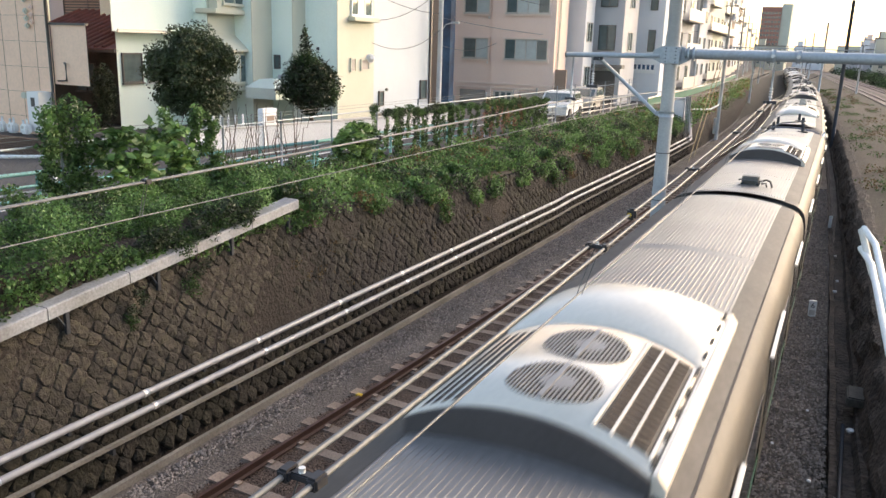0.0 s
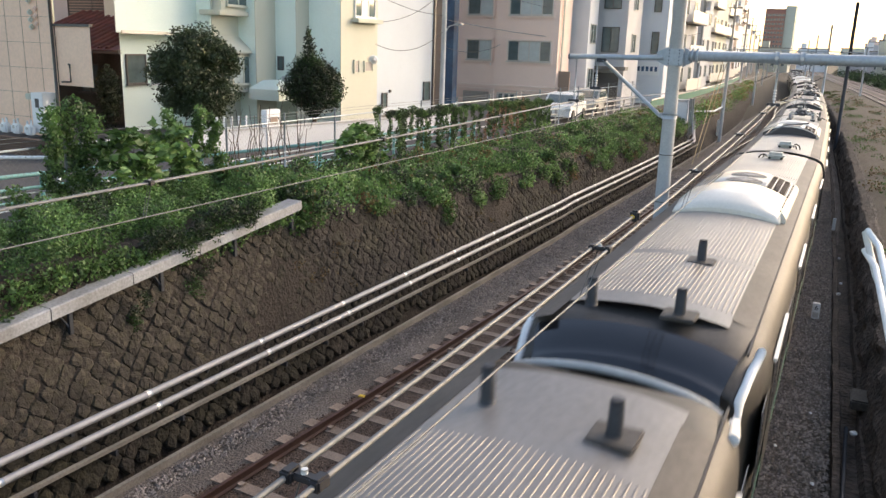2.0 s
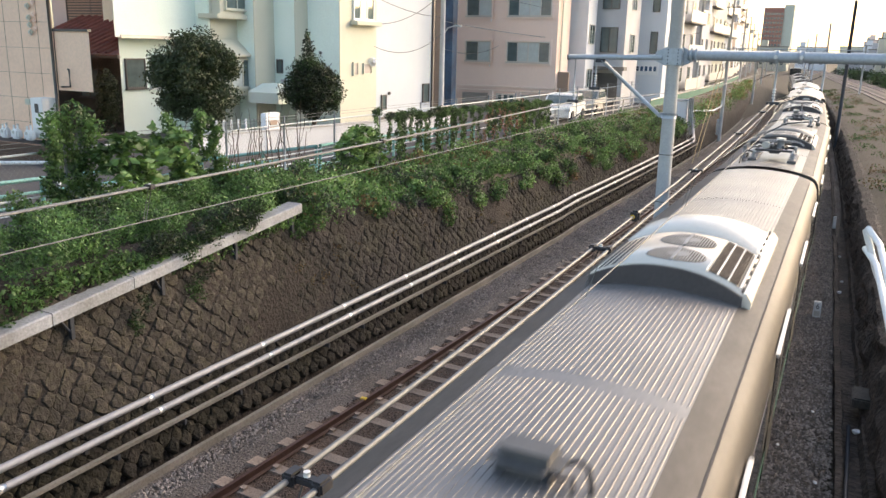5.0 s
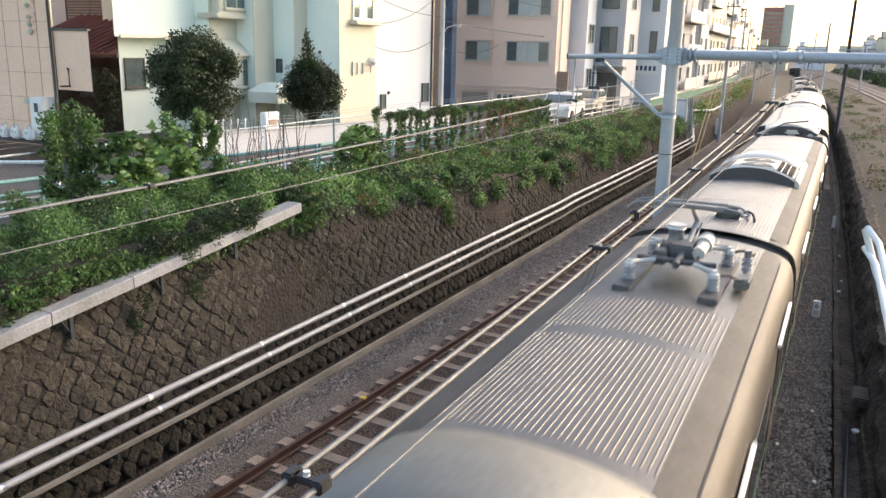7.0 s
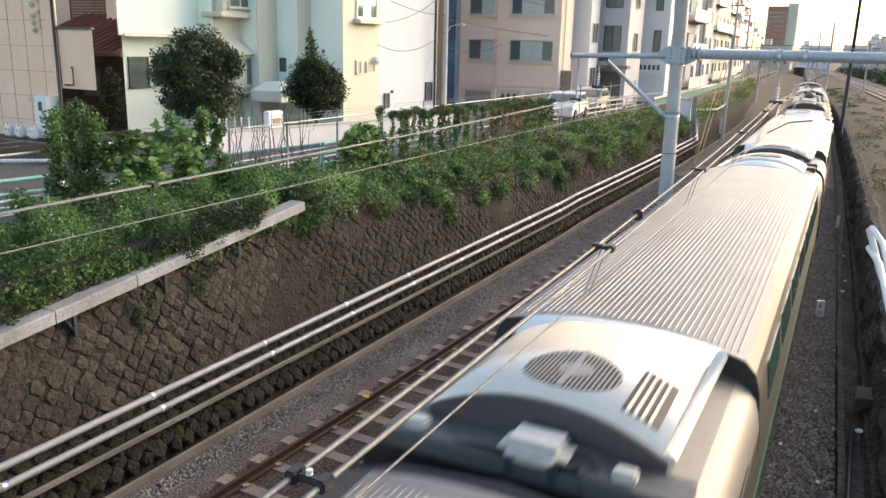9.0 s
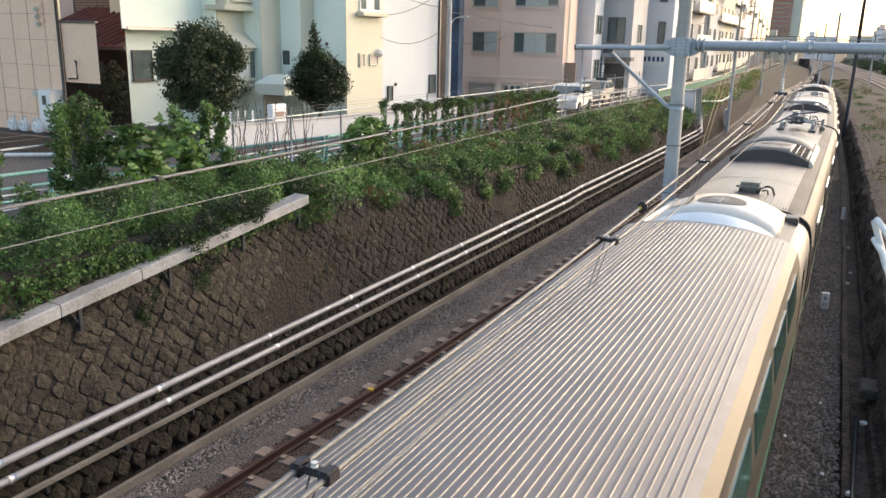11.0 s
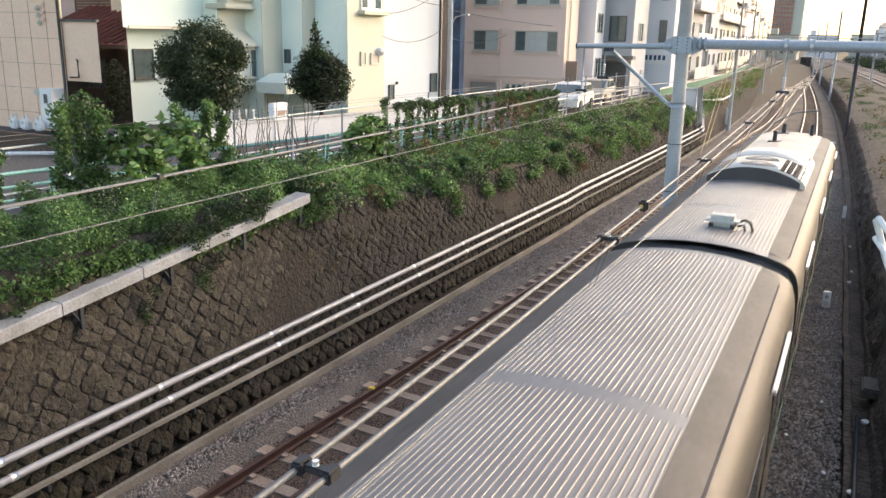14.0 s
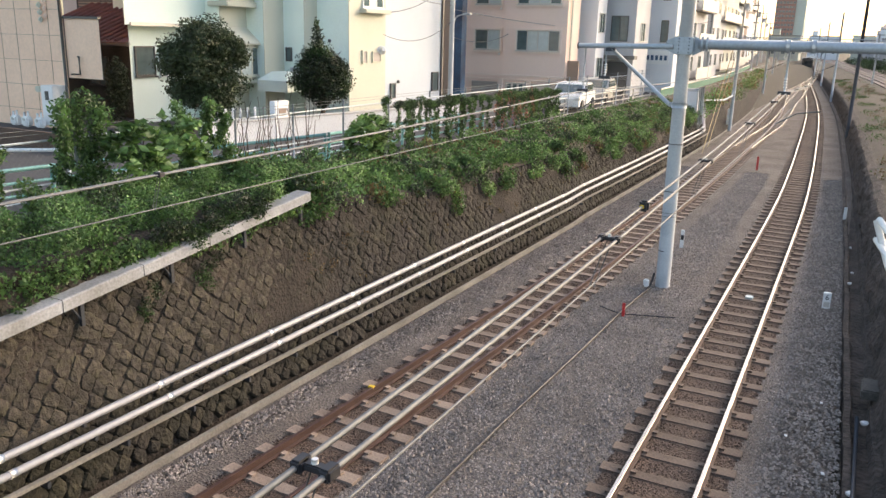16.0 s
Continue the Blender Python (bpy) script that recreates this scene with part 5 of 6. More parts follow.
def wires(path, dx, near, hi, lo, name, gap):
    """Twin messenger with clamps and droppers, and the contact wire under it."""
    def mx(y):
        return near(y) if y < 22 else path(y) + dx + (near(22) - path(22) - dx) * max(0, 1 - (y - 22) / 20)
    for s in (-gap, gap):
        cable("messenger_wire", lambda y: mx(y) + s, lambda y: sag(y, hi, lo), -10, 255, 0.0135 if gap > 0.03 else 0.012, M["wire"], "grey stranded messenger wire above the track")
    cable("contact_wire", lambda y: mx(y) - 0.13, lambda y: 4.585, -10, 255, 0.008, M["wire"], "thin grey contact wire above the track")
    return mx


mr = wires(RIGHT, 0.0, lambda y: -1.60 - 0.004 * max(y, 0), 5.42, 4.98, "right", 0.065)
ml = wires(LEFT, 0.0, lambda y: -6.75 - 0.012 * max(min(y, 20) - 4, 0), 5.20, 4.98, "left", 0.022)


def clamp(mx, y, hi, lo, gap):
    c = empty("wire_clamp", "black two-part clamp with a dropper rod on the wires", "wire clamp", "wire clamps", pose(mx(y), y, sag(y, hi, lo)))
    for s in (-1, 1):
        part("jaw", bbox(s * gap - 0.027, s * gap + 0.027, -0.042, 0.042, -0.026, 0.03, 0.01), M["black"], c)
    part("bridge", bbox(-gap, gap, -0.022, 0.022, -0.012, 0.02, 0.006), M["black"], c)
    part("bolt", tubed([(0, 0, 0.015), (0, 0, 0.04)], 0.014, 8), M["porcelain"], c)
    h = sag(y, hi, lo) - 4.59
    for s in (-0.02, 0.02):
        part("dropper", tubed([(s, 0, -0.02), (s - 0.13 * 0.9, 0, -h)], 0.004, 5), M["wire"], c)


for y in (2.15, 6.15, 10.7, 15.3, 19.6, 28, 34, 40, 46, 52):
    clamp(mr, y, 5.42, 4.98, 0.065)
for y in (6.3, 11.4, 16.6, 26, 34):
    clamp(ml, y, 5.20, 4.98, 0.025)


def line_pole():
    p = empty("line_pole", "tall round concrete line pole with steel collars", "pole", m=pose(-4.2, 22.1, 0))
    part("shaft", tubed([(0, 0, -0.4), (-0.04, 0, 5), (-0.09, 0, 11)], 0.205, 20, 0.155), M["pole"], p)
    for z in (0.9, 2.6, 3.9):
        part("ring", tubed([(-0.03, 0, z), (-0.03, 0, z + 0.02)], 0.196, 20), M["shoulder"], p)
    col = part("collar", bbox(-0.27, 0.19, -0.21, 0.21, 6.28, 6.72, 0.02), M["steel"], p, "blue-grey steel collar")
    for z in (6.33, 6.42, 6.51, 6.6, 6.68):
        for x in (-0.17, 0.09):
            part("bolt", tubed([(x, -0.21, z), (x, -0.235, z)], 0.017, 6), M["dark_steel"], col)
    for s in (-1, 1):
        bm = bmesh.new()
        pts = [(s * 0.2 - 0.04, 6.25), (s * 0.5 - 0.04, 6.40), (s * 0.5 - 0.04, 6.62), (s * 0.2 - 0.04, 6.76)]
        loft(bm, [[(x, y, z) for x, z in pts] for y in (-0.02, 0.02)], close=True, smooth=False, cap=True)
        part("gusset", bm, M["steel"], col)
    part("band", tubed([(-0.05, 0, 4.88), (-0.05, 0, 5.03)], 0.205, 20), M["steel"], p)
    part("band_lug", bbox(-0.34, -0.2, -0.04, 0.04, 4.9, 5.02, 0.01), M["steel"], p)
    for z in (1.9, 2.0):
        part("wire_tie", tubed([(-0.02, 0, z), (-0.02, 0, z + 0.012)], 0.202, 16), M["wire"], p)
    return p


line_pole()


def main_beam():
    b = empty("cross_beam", "blue-grey tubular steel beam across the tracks", "beam", m=pose(-4.25, 22.1, 6.46))
    part("tube", tubed([(0.35, 0, 0.10), (5, 0, 0.10), (12.5, 0, 0.10)], 0.135, 16), M["steel"], b)
    for x in (0.42, 0.55):
        part("flange", tubed([(x, 0, 0.10), (x + 0.05, 0, 0.10)], 0.19, 16), M["steel"], b)
    part("stub", tubed([(-0.3, 0, 0.01), (-2.9, 0, -0.03)], 0.068, 12), M["steel"], b)
    part("brace", tubed([(-1.95, 0, -0.10), (-0.28, 0, -1.49)], 0.052, 10), M["steel"], b)
    part("brace_lug", bbox(-2.12, -1.85, -0.05, 0.05, -0.16, 0.0, 0.01), M["dark_steel"], b)
    part("stub_cap", tubed([(-2.9, 0, -0.03), (-2.93, 0, -0.03)], 0.085, 12), M["dark_steel"], b)
    for x in (2.46, 3.05, 6.2):
        part("beam_clamp", tubed([(x, 0, 0.10), (x + 0.12, 0, 0.10)], 0.165, 14), M["steel"], b)
        part("beam_bolt", tubed([(x + 0.06, -0.165, 0.10), (x + 0.06, -0.2, 0.10)], 0.05, 8), M["porcelain"], b)
    return b


main_beam()


def hanger(x, y, z0, z1, arm=0.0):
    h = empty("insulator_hanger", "hanging rod with ribbed white insulator holding the wires", "insulator", "insulator hangers", pose(x, y, 0))
    part("rod", tubed([(0, 0, z0), (0, 0, z1)], 0.022, 8), M["steel"], h)
    zm = z1 + 0.12
    bm = bmesh.new()
    for k in range(4):
        tube(bm, [(0, 0, zm + 0.07 * k), (0, 0, zm + 0.07 * k + 0.03)], 0.055, 12, 0.035)
    part("insulator", bm, M["porcelain"], h)
    part("saddle", bbox(-0.16, 0.16, -0.05, 0.05, z1 - 0.05, z1 + 0.03, 0.01), M["dark_steel"], h)
    if arm:
        part("steady_arm", tubed([(arm, 0, 5.0), (arm * 0.4, 0, 4.92), (-0.12, 0, 4.62)], 0.018, 8), M["wire"], h)


hanger(-1.68, 22.1, 6.45, 5.42, 0.9)
hanger(-6.95, 22.1, 6.4, 5.22, 0.7)
hanger(-6.35, 22.1, 6.4, 5.6)


def pole_sign():
    s = empty("track_sign", "small black and yellow marker hung on the wires", "marker", m=pose(mr(7.55) - 0.065, 7.55, sag(7.55, 5.42, 4.98)))
    part("plate", bbox(-0.03, 0.06, -0.04, 0.04, -0.05, 0.06, 0.02), M["black"], s)
    part("disc", tubed([(0.0, -0.043, 0.0), (0.0, -0.05, 0.0)], 0.022, 12), M["yellow"], s)


def portal(y, xl, xr, zb, dark=False):
    g = empty("line_portal", "steel portal with lattice beam over the tracks", "portal", "line portals", pose(0, y, 0))
    mt = M["dark_steel"] if dark else M["steel"]
    for x, top in ((xl, zb + 1.2), (xr, zb + 4.0)):
        part("post", tubed([(x, 0, -0.5), (x + 0.03, 0, top)], 0.15, 10, 0.12), M["pole"] if x == xl else mt, g)
    bm = bmesh.new()
    for dz in (0, 0.42):
        for dy in (-0.2, 0.2):
            tube(bm, [(xl - 0.6, dy, zb + dz), (xr + 0.8, dy, zb + dz)], 0.035, 6)
    x, k = xl - 0.5, 0
    while x < xr + 0.5:
        for dy in (-0.2, 0.2):
            tube(bm, [(x, dy, zb + (0.42 if k % 2 else 0)), (x + 0.5, dy, zb + (0 if k % 2 else 0.42))], 0.022, 5)
        x += 0.5
        k += 1
    part("lattice_beam", bm, M["steel"], g)
    for path in (RIGHT, LEFT):
        px = path(y)
        part("hanging_rod", tubed([(px, 0, zb), (px, 0, 5.25)], 0.03, 6), M["dark_steel"], g)
        bm = bmesh.new()
        for kk in range(3):
            tube(bm, [(px, 0, 5.35 + 0.09 * kk), (px, 0, 5.39 + 0.09 * kk)], 0.1, 10, 0.06)
        part("insulator", bm, M["porcelain"], g)
        part("arm", tubed([(px + 1.1, 0, 5.3), (px - 0.1, 0, 4.7)], 0.025, 6), mt, g)


portal(68, -8.9, -0.35, 6.75, True)
portal(115, LEFT(115) - 2.4, RIGHT(115) + 2.3, 6.9)
portal(162, LEFT(162) - 2.4, RIGHT(162) + 2.3, 6.9)
portal(210, LEFT(210) - 2.4, RIGHT(210) + 2.3, 6.9)
portal(90, 5.5, 13.5, 7.2)
portal(135, 1.5, 10, 7.4)


# wall pipes
def wall_pipe(name, dx, z, r, material, label, y1=56.0):
    p = empty(name, label, "pipe")
    pts, y = [], -8.0
    while y <= y1:
        pts.append((toe_x(y) + dx, y, z))
        y += 2.0
    part("tube", tubed(pts, r, 12), material, p)
    return p


for k, (dx, z) in enumerate(((-0.13, 1.03), (-0.04, 0.80))):
    p = wall_pipe("wall_pipe", dx, z, 0.056, M["pipe"], "silver insulated pipe on brackets along the wall")
    y = 5.62 + 0.1 * k
    while y < 56:
        part("band", tubed([(toe_x(y) + dx, y, z), (toe_x(y) + dx, y + 0.10, z)], 0.061, 12), M["pipe_band"], p)
        part("lug", bbox(toe_x(y) + dx - 0.02, toe_x(y) + dx + 0.07, y + 1.3, y + 1.36, z - 0.09, z - 0.03, 0.005), M["dark_steel"], p)
        y += 2.72
    y = 4.3
    while y < 56:
        part("bracket", tubed([(toe_x(y) + dx, y, z - 0.05), (toe_x(y) - BAT * z - 0.12, y, z - 0.16)], 0.02, 6), M["dark_steel"], p)
        y += 2.72
    yy = 56.0
    part("bend", tubed([(toe_x(yy) + dx, yy, z), (toe_x(yy) + dx - 0.05, yy + 1.0, z + 0.05), (toe_x(yy) + dx - 0.3, yy + 2.0, z + 0.5), (toe_x(yy) + dx - 0.4, yy + 2.4, z + 1.5)], 0.07, 10), M["pipe"], p)
duct = tagged(ribbon("cable_duct", toe_x, [(0.0, 0.50), (0.0, 0.56), (0.07, 0.56), (0.07, 0.50), (0.0, 0.50)], -8, 58, 2, M["concrete"]), "thin grey cable duct below the pipes", "cable duct")
y = 4.8
while y < 56:
    part("duct_bracket", bbox(toe_x(y) - 0.25, toe_x(y) + 0.09, y, y + 0.05, 0.40, 0.485), M["dark_steel"], duct)
    y += 1.36


# sloping trough on the wall
def trough():
    t = empty("cable_trough", "grey weathered cable trough sloping along the stone wall", "cable trough")
    for k in range(6):
        ya = 4.1 + k * 1.55
        ln = 1.53
        za, zb = 2.52 + (ya - 6.36) * 0.098, 2.52 + (ya + ln - 6.36) * 0.098
        bm = bmesh.new()
        xa, xb = toe_x(ya) - BAT * za + 0.16, toe_x(ya + ln) - BAT * zb + 0.16
        secs = [[(x - 0.24, y, z - 0.075), (x - 0.24, y, z + 0.115), (x + 0.10, y, z + 0.115), (x + 0.12, y, z + 0.095), (x + 0.12, y, z - 0.075)] for x, y, z in ((xa, ya, za), (xb, ya + ln, zb))]
        loft(bm, secs, close=True, smooth=False, cap=True)
        part("trough_section", bm, M["concrete_pale"], t)
    for y in (5.7, 7.55, 9.4, 11.3, 13.1):
        z = 2.5 + (y - 6.36) * 0.098
        x = toe_x(y) - BAT * z + 0.2
        part("post", bbox(x - 0.03, x + 0.03, y - 0.035, y + 0.035, z - 0.42, z - 0.02, 0.005), M["dark_steel"], t)
        part("strut", tubed([(x - 0.02, y - 0.2, z - 0.03), (x, y - 0.03, z - 0.3)], 0.018, 6), M["dark_steel"], t)
    return t


M["concrete_pale"] = mat("grey weathered concrete", (0.33, 0.34, 0.355), 0.8, 0, 0.25, 1.6, 25, 0.2, (0.22, 0.22, 0.22))
trough()

# cabinet and guy wires beside the left track
def cabinet(x, y, z):
    c = empty("relay_cabinet", "grey steel relay cabinet on a post with bent conduits", "cabinet", m=pose(x, y, z))
    part("body", bbox(-0.45, 0.45, -0.3, 0.3, 0, 1.5, 0.03), M["grey_wall"], c)
    part("lid", bbox(-0.5, 0.5, -0.35, 0.35, 1.5, 1.58, 0.02), M["steel"], c)
    part("door", bbox(-0.4, 0.4, -0.325, -0.3, 0.1, 1.4, 0.008), M["white_wall"], c)
    part("post", tubed([(0, 0, -2.2), (0, 0, 0)], 0.12, 10), M["dark_steel"], c)
    for k in range(3):
        part("conduit", tubed([(0.5 + 0.12 * k, -0.1, 1.7), (0.55 + 0.12 * k, -0.1, 0.5), (0.6 + 0.12 * k, -0.1, -0.6), (0.3 + 0.1 * k, -0.1, -1.3)], 0.05, 8), M["steel"], c)


cabinet(-9.9, 55.5, 2.1)
for (a, b) in (((-8.3, 52.1, -0.2), (-8.9, 66, 7.0)), ((-8.6, 56, -0.2), (-8.9, 67, 6.0))):
    tagged(prim("guy_wire", tubed([a, b], 0.02, 6), M["yellow_dull"] if "yellow_dull" in M else M["yellow"]), "faded yellow sleeved guy wire to a pole", "guy wire")
tagged(prim("white_marker", bbox(-9.35, -8.95, 69, 69.3, 0.2, 1.5, 0.03), M["white"]), "white painted marker board near the wall", "marker")
tagged(prim("conduit_arm", tubed([(-10.2, 60, 2.6), (-9.0, 64, 2.5), (-8.8, 66.5, 2.7), (-8.8, 66.8, 3.2)], 0.07, 8), M["steel"]), "bent grey conduit pipe", "conduit")


# small things on the ballast
def marker(x, y, h, w, material, label):
    g = empty("track_marker", label, "marker", "track markers", pose(x, y, -0.15, 0, 0, 8))
    part("post", bbox(-w, w, -w * 0.6, w * 0.6, 0, h, 0.01), material, g)
    return g


marker(-4.5, 18.95, 0.36, 0.035, M["red"], "short red marker post in the ballast")
marker(-4.45, 47, 0.75, 0.05, M["red"], "red marker post in the ballast")
w = marker(-4.62, 26.9, 0.62, 0.06, M["white"], "small white post beside the pole")
part("panel", bbox(-0.05, 0.05, -0.045, -0.038, 0.28, 0.45), M["black"], w)
marker(0.2, 35.3, 0.5, 0.06, M["white"], "small pale post beside the drain")
km = empty("distance_post", "white distance post bearing the digit 6", "distance post", m=pose(0.02, 22.5, -0.16, 0, 0, 4))
part("slab", bbox(-0.095, 0.095, -0.06, 0.06, 0, 0.44, 0.015), M["white"], km)
fc = bpy.data.curves.new("digit", "FONT")
fc.body, fc.size, fc.align_x, fc.extrude = "6", 0.2, "CENTER", 0.003
fo = new("digit", fc)
fo.parent = km
fo.matrix_basis = pose(0, -0.064, 0.25, 90, 0, 0)
fc.materials.append(M["dark_steel"])
part("plate", bbox(-0.07, 0.07, -0.066, -0.06, 0.05, 0.19), M["frame_al"], km)
tagged(prim("track_insulator", bbox(-1.98, -1.78, 22.2, 22.45, -0.16, -0.11, 0.02), M["curtain"]), "flat pale rounded plate on a sleeper", "plate")
tagged(prim("rail_clip", bbox(-7.62, -7.5, 11.9, 12.0, -0.03, 0.012, 0.01), M["yellow"]), "small yellow clip on the rail", "rail clip")
tagged(prim("ground_cable", tubed([(-4.9, 9.2, -0.12), (-4.85, 12, -0.11), (-4.7, 16, -0.11), (-4.6, 19.5, -0.1), (-4.45, 21.6, -0.08), (-4.42, 21.9, 0.25)], 0.03, 8), M["black"]), "black cable lying on the ballast", "cable")
tagged(prim("ground_cable", tubed([(-5.2, 19.3, -0.1), (-4.6, 18.95, -0.09), (-3.3, 19.4, -0.1)], 0.014, 6), M["dark_steel"]), "thin dark cable crossing the ballast", "cable")
tagged(prim("fixing_box", bbox(-4.65, -4.5, 21.6, 21.72, -0.1, 0.12, 0.03), M["white"]), "small white junction box at the pole foot", "junction box")
for (x, y, s) in ((0.95, 15.4, 0.07), (0.6, 26.5, 0.05), (0.55, 25.2, 0.06), (0.5, 30, 0.05), (0.75, 12.6, 0.06), (0.35, 13.1, 0.035), (0.2, 16, 0.03), (-0.3, 14.2, 0.03)):
    bm = bmesh.new()
    bmesh.ops.create_icosphere(bm, subdivisions=2, radius=s)
    for v in bm.verts:
        v.co += v.co * noise.noise(v.co * 30) * 0.6
        v.co.z *= 0.6
    ob = tagged(prim("litter", bm, M["white"]), "scrap of crumpled white litter on the ballast", "litter", "litter scraps")
    ob.matrix_basis = pose(x, y, -0.13 if x < 0.5 else -0.1)
# white handrail and dark ledge beside the line
hr = empty("handrail", "white painted pipe handrail on the bank", "handrail", m=pose(1.0, 0, 0))
for k in range(2):
    part("rail", tubed([(0.0, 9.4, 3.42 - 0.3 * k), (-0.12, 10, 3.56 - 0.3 * k), (-0.32, 12.4, 4.04 - 0.3 * k), (-0.47, 13.0, 4.14 - 0.3 * k)], 0.045, 8), M["white"], hr)
part("post", tubed([(-0.5, 12.98, 4.12), (-0.3, 12.6, 3.6), (0.9, 12.4, 1.2)], 0.05, 8), M["white"], hr)
ledge = tagged(prim("drain_slab", bbox(0.85, 2.4, 16.2, 16.9, 0.02, 0.22, 0.03), M["dirty_shaded_concrete"]), "dark concrete slab over the drain", "slab")
tagged(prim("drain_pipe", tubed([(0.74, 9, -0.08), (0.78, 12, -0.07), (0.82, 15.5, -0.07)], 0.035, 8), M["dark_steel"]), "dark pipe lying along the drain", "pipe")
pole_sign()

# rails of the far tracks on the bank
for k, off in enumerate((9.5, 13.3)):
    tr = empty("track_%d" % (3 + k), "rusty far railway track on the bank", "railway track", kind="structure")
    ribbon("bed", lambda y: RIGHT(y) + off, [(-2.0, 1.3), (-1.5, 1.48), (1.5, 1.48), (2.0, 1.3)], 60, 400, 4, M["rail_rust"], tr)
    for s in (-0.566, 0.566):
        ribbon("rail", lambda y: RIGHT(y) + off + s, [(-0.04, 1.48), (-0.04, 1.62), (0.04, 1.62), (0.04, 1.48)], 60, 400, 4, M["rail_dull"], tr)

# ---- plants ----
def leaves(name, blobs, size, materials, parent=None, seed=1, droop=0.0, flat=0.0):
    """Many small leaves in loose clumps: blobs of (x, y, z, rx, ry, rz, count)."""
    r = np.random.default_rng(seed)
    P_, K_ = [], []
    for x, y, z, rx, ry, rz, n in blobs:
        n = int(n)
        d = r.normal(size=(n, 3))
        d /= np.linalg.norm(d, axis=1)[:, None]
        rad = r.random(n) ** 0.45 * (1 + 0.16 * np.sin(d[:, 0] * 9 + x * 5) * np.cos(d[:, 2] * 8 + y * 3))
        K_.append(np.where(r.random(n) < 0.7, r.integers(0, len(materials)), r.integers(0, len(materials), n)))
        P_.append(np.array([x, y, z]) + d * rad[:, None] * np.array([rx, ry, rz]))
    p = np.concatenate(P_)
    n = len(p)
    a = r.normal(size=(n, 3))
    a[:, 2] = a[:, 2] * (1 - flat) - droop
    a /= np.linalg.norm(a, axis=1)[:, None]
    b = np.cross(a, r.normal(size=(n, 3)) + np.array([0, 0, 1.2 * flat]))
    b /= np.linalg.norm(b, axis=1)[:, None] + 1e-9
    c = np.cross(a, b)
    s = size * r.uniform(0.55, 1.3, n)[:, None]
    v = np.stack([p - a * s * 0.5, p + b * s * 0.32 + c * s * 0.06, p + a * s * 0.6, p - b * s * 0.32 + c * s * 0.06], 1).reshape(-1, 3)
    f = np.arange(n * 4).reshape(-1, 4)
    me = bpy.data.meshes.new(name)
    me.from_pydata(v.tolist(), [], f.tolist())
    for m in materials:
        me.materials.append(m)
    me.polygons.foreach_set("material_index", np.concatenate(K_).astype(np.int32))
    me.update()
    ob = new(name, me)
    if parent:
        ob.parent = parent
    return ob


def tree(x, y, z0, shape, label, dense, mats, seed, size=0.11, lean=0.0):
    t = empty("tree", label, "tree", m=pose(x, y, z0))
    part("trunk", tubed([(0, 0, -0.2), (0.05, 0, 0.8), (0.02, 0.05, 1.6), (0, 0, 2.6)], 0.11, 10, 0.05), M["bark"], t)
    rr = random.Random(seed)
    for k in range(9):
        a = k * 2.4
        h = 0.7 + 0.2 * k
        e = (math.cos(a) * 0.8, math.sin(a) * 0.8, h + 0.7)
        part("limb", tubed([(0, 0, h), (e[0] * 0.5, e[1] * 0.5, h + 0.25), e], 0.04, 6, 0.012), M["bark"], t)
    leaves("crown", shape, size, mats, t, seed)
    return t


rg = random.Random(11)


def crown_blobs(rx, zc, rz, n, count, cone=0.0):
    out = [(0, 0, zc, rx * 0.78, rx * 0.78, rz * 0.8, count * 24)]
    for k in range(n):
        u, a = rg.uniform(-0.95, 0.95), rg.uniform(0, 6.28)
        w = math.sqrt(1 - u * u) * (1 - cone * (u + 1) / 2)
        s = rg.uniform(0.16, 0.4)
        out.append((math.cos(a) * rx * w * 0.82, math.sin(a) * rx * w * 0.82, zc + u * rz * 0.85, rx * s, rx * s, rx * s * 0.8, count))
    return out


tree(-21.3, 22.2, STREET, crown_blobs(1.62, 2.45, 1.75, 60, 420), "dense dark green rounded evergreen tree in the garden", 1, [M["leaf_dark"]], 3, 0.10)
tree(-19.5, 27.0, STREET, crown_blobs(1.4, 1.95, 1.35, 46, 300, 0.4) + [(0, -0.3, 3.5, 0.28, 0.28, 0.55, 500), (0, -0.35, 3.95, 0.12, 0.12, 0.35, 120)], "dark green pointed evergreen shrub tree in the garden", 1, [M["leaf_dark"], M["leaf_dark"], M["leaf"]], 4, 0.09)
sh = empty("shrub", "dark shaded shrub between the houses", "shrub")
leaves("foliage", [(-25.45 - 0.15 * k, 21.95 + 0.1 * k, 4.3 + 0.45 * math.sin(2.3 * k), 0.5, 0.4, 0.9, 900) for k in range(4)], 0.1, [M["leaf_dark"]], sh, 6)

# weeds on the terrace and hanging over the wall
G = [M["leaf"], M["leaf"], M["leaf_light"], M["leaf_dark"]]
blobs = []
y = 4.0
while y < 14.5:
    for k in range(5):
        x = toe_x(y) - BAT * 3.15 - 0.15 - k * 0.42 + rg.uniform(-0.2, 0.2)
        blobs.append((x, y + rg.uniform(-0.3, 0.3), 3.18 + rg.uniform(-0.15, 0.38) + 0.04 * k, rg.uniform(0.22, 0.42), rg.uniform(0.25, 0.45), rg.uniform(0.2, 0.42), 620))
    y += 0.5
tagged(leaves("terrace_weeds", blobs, 0.055, G, None, 7), "thick green weeds and ivy on the terrace", "weeds", kind="stuff")
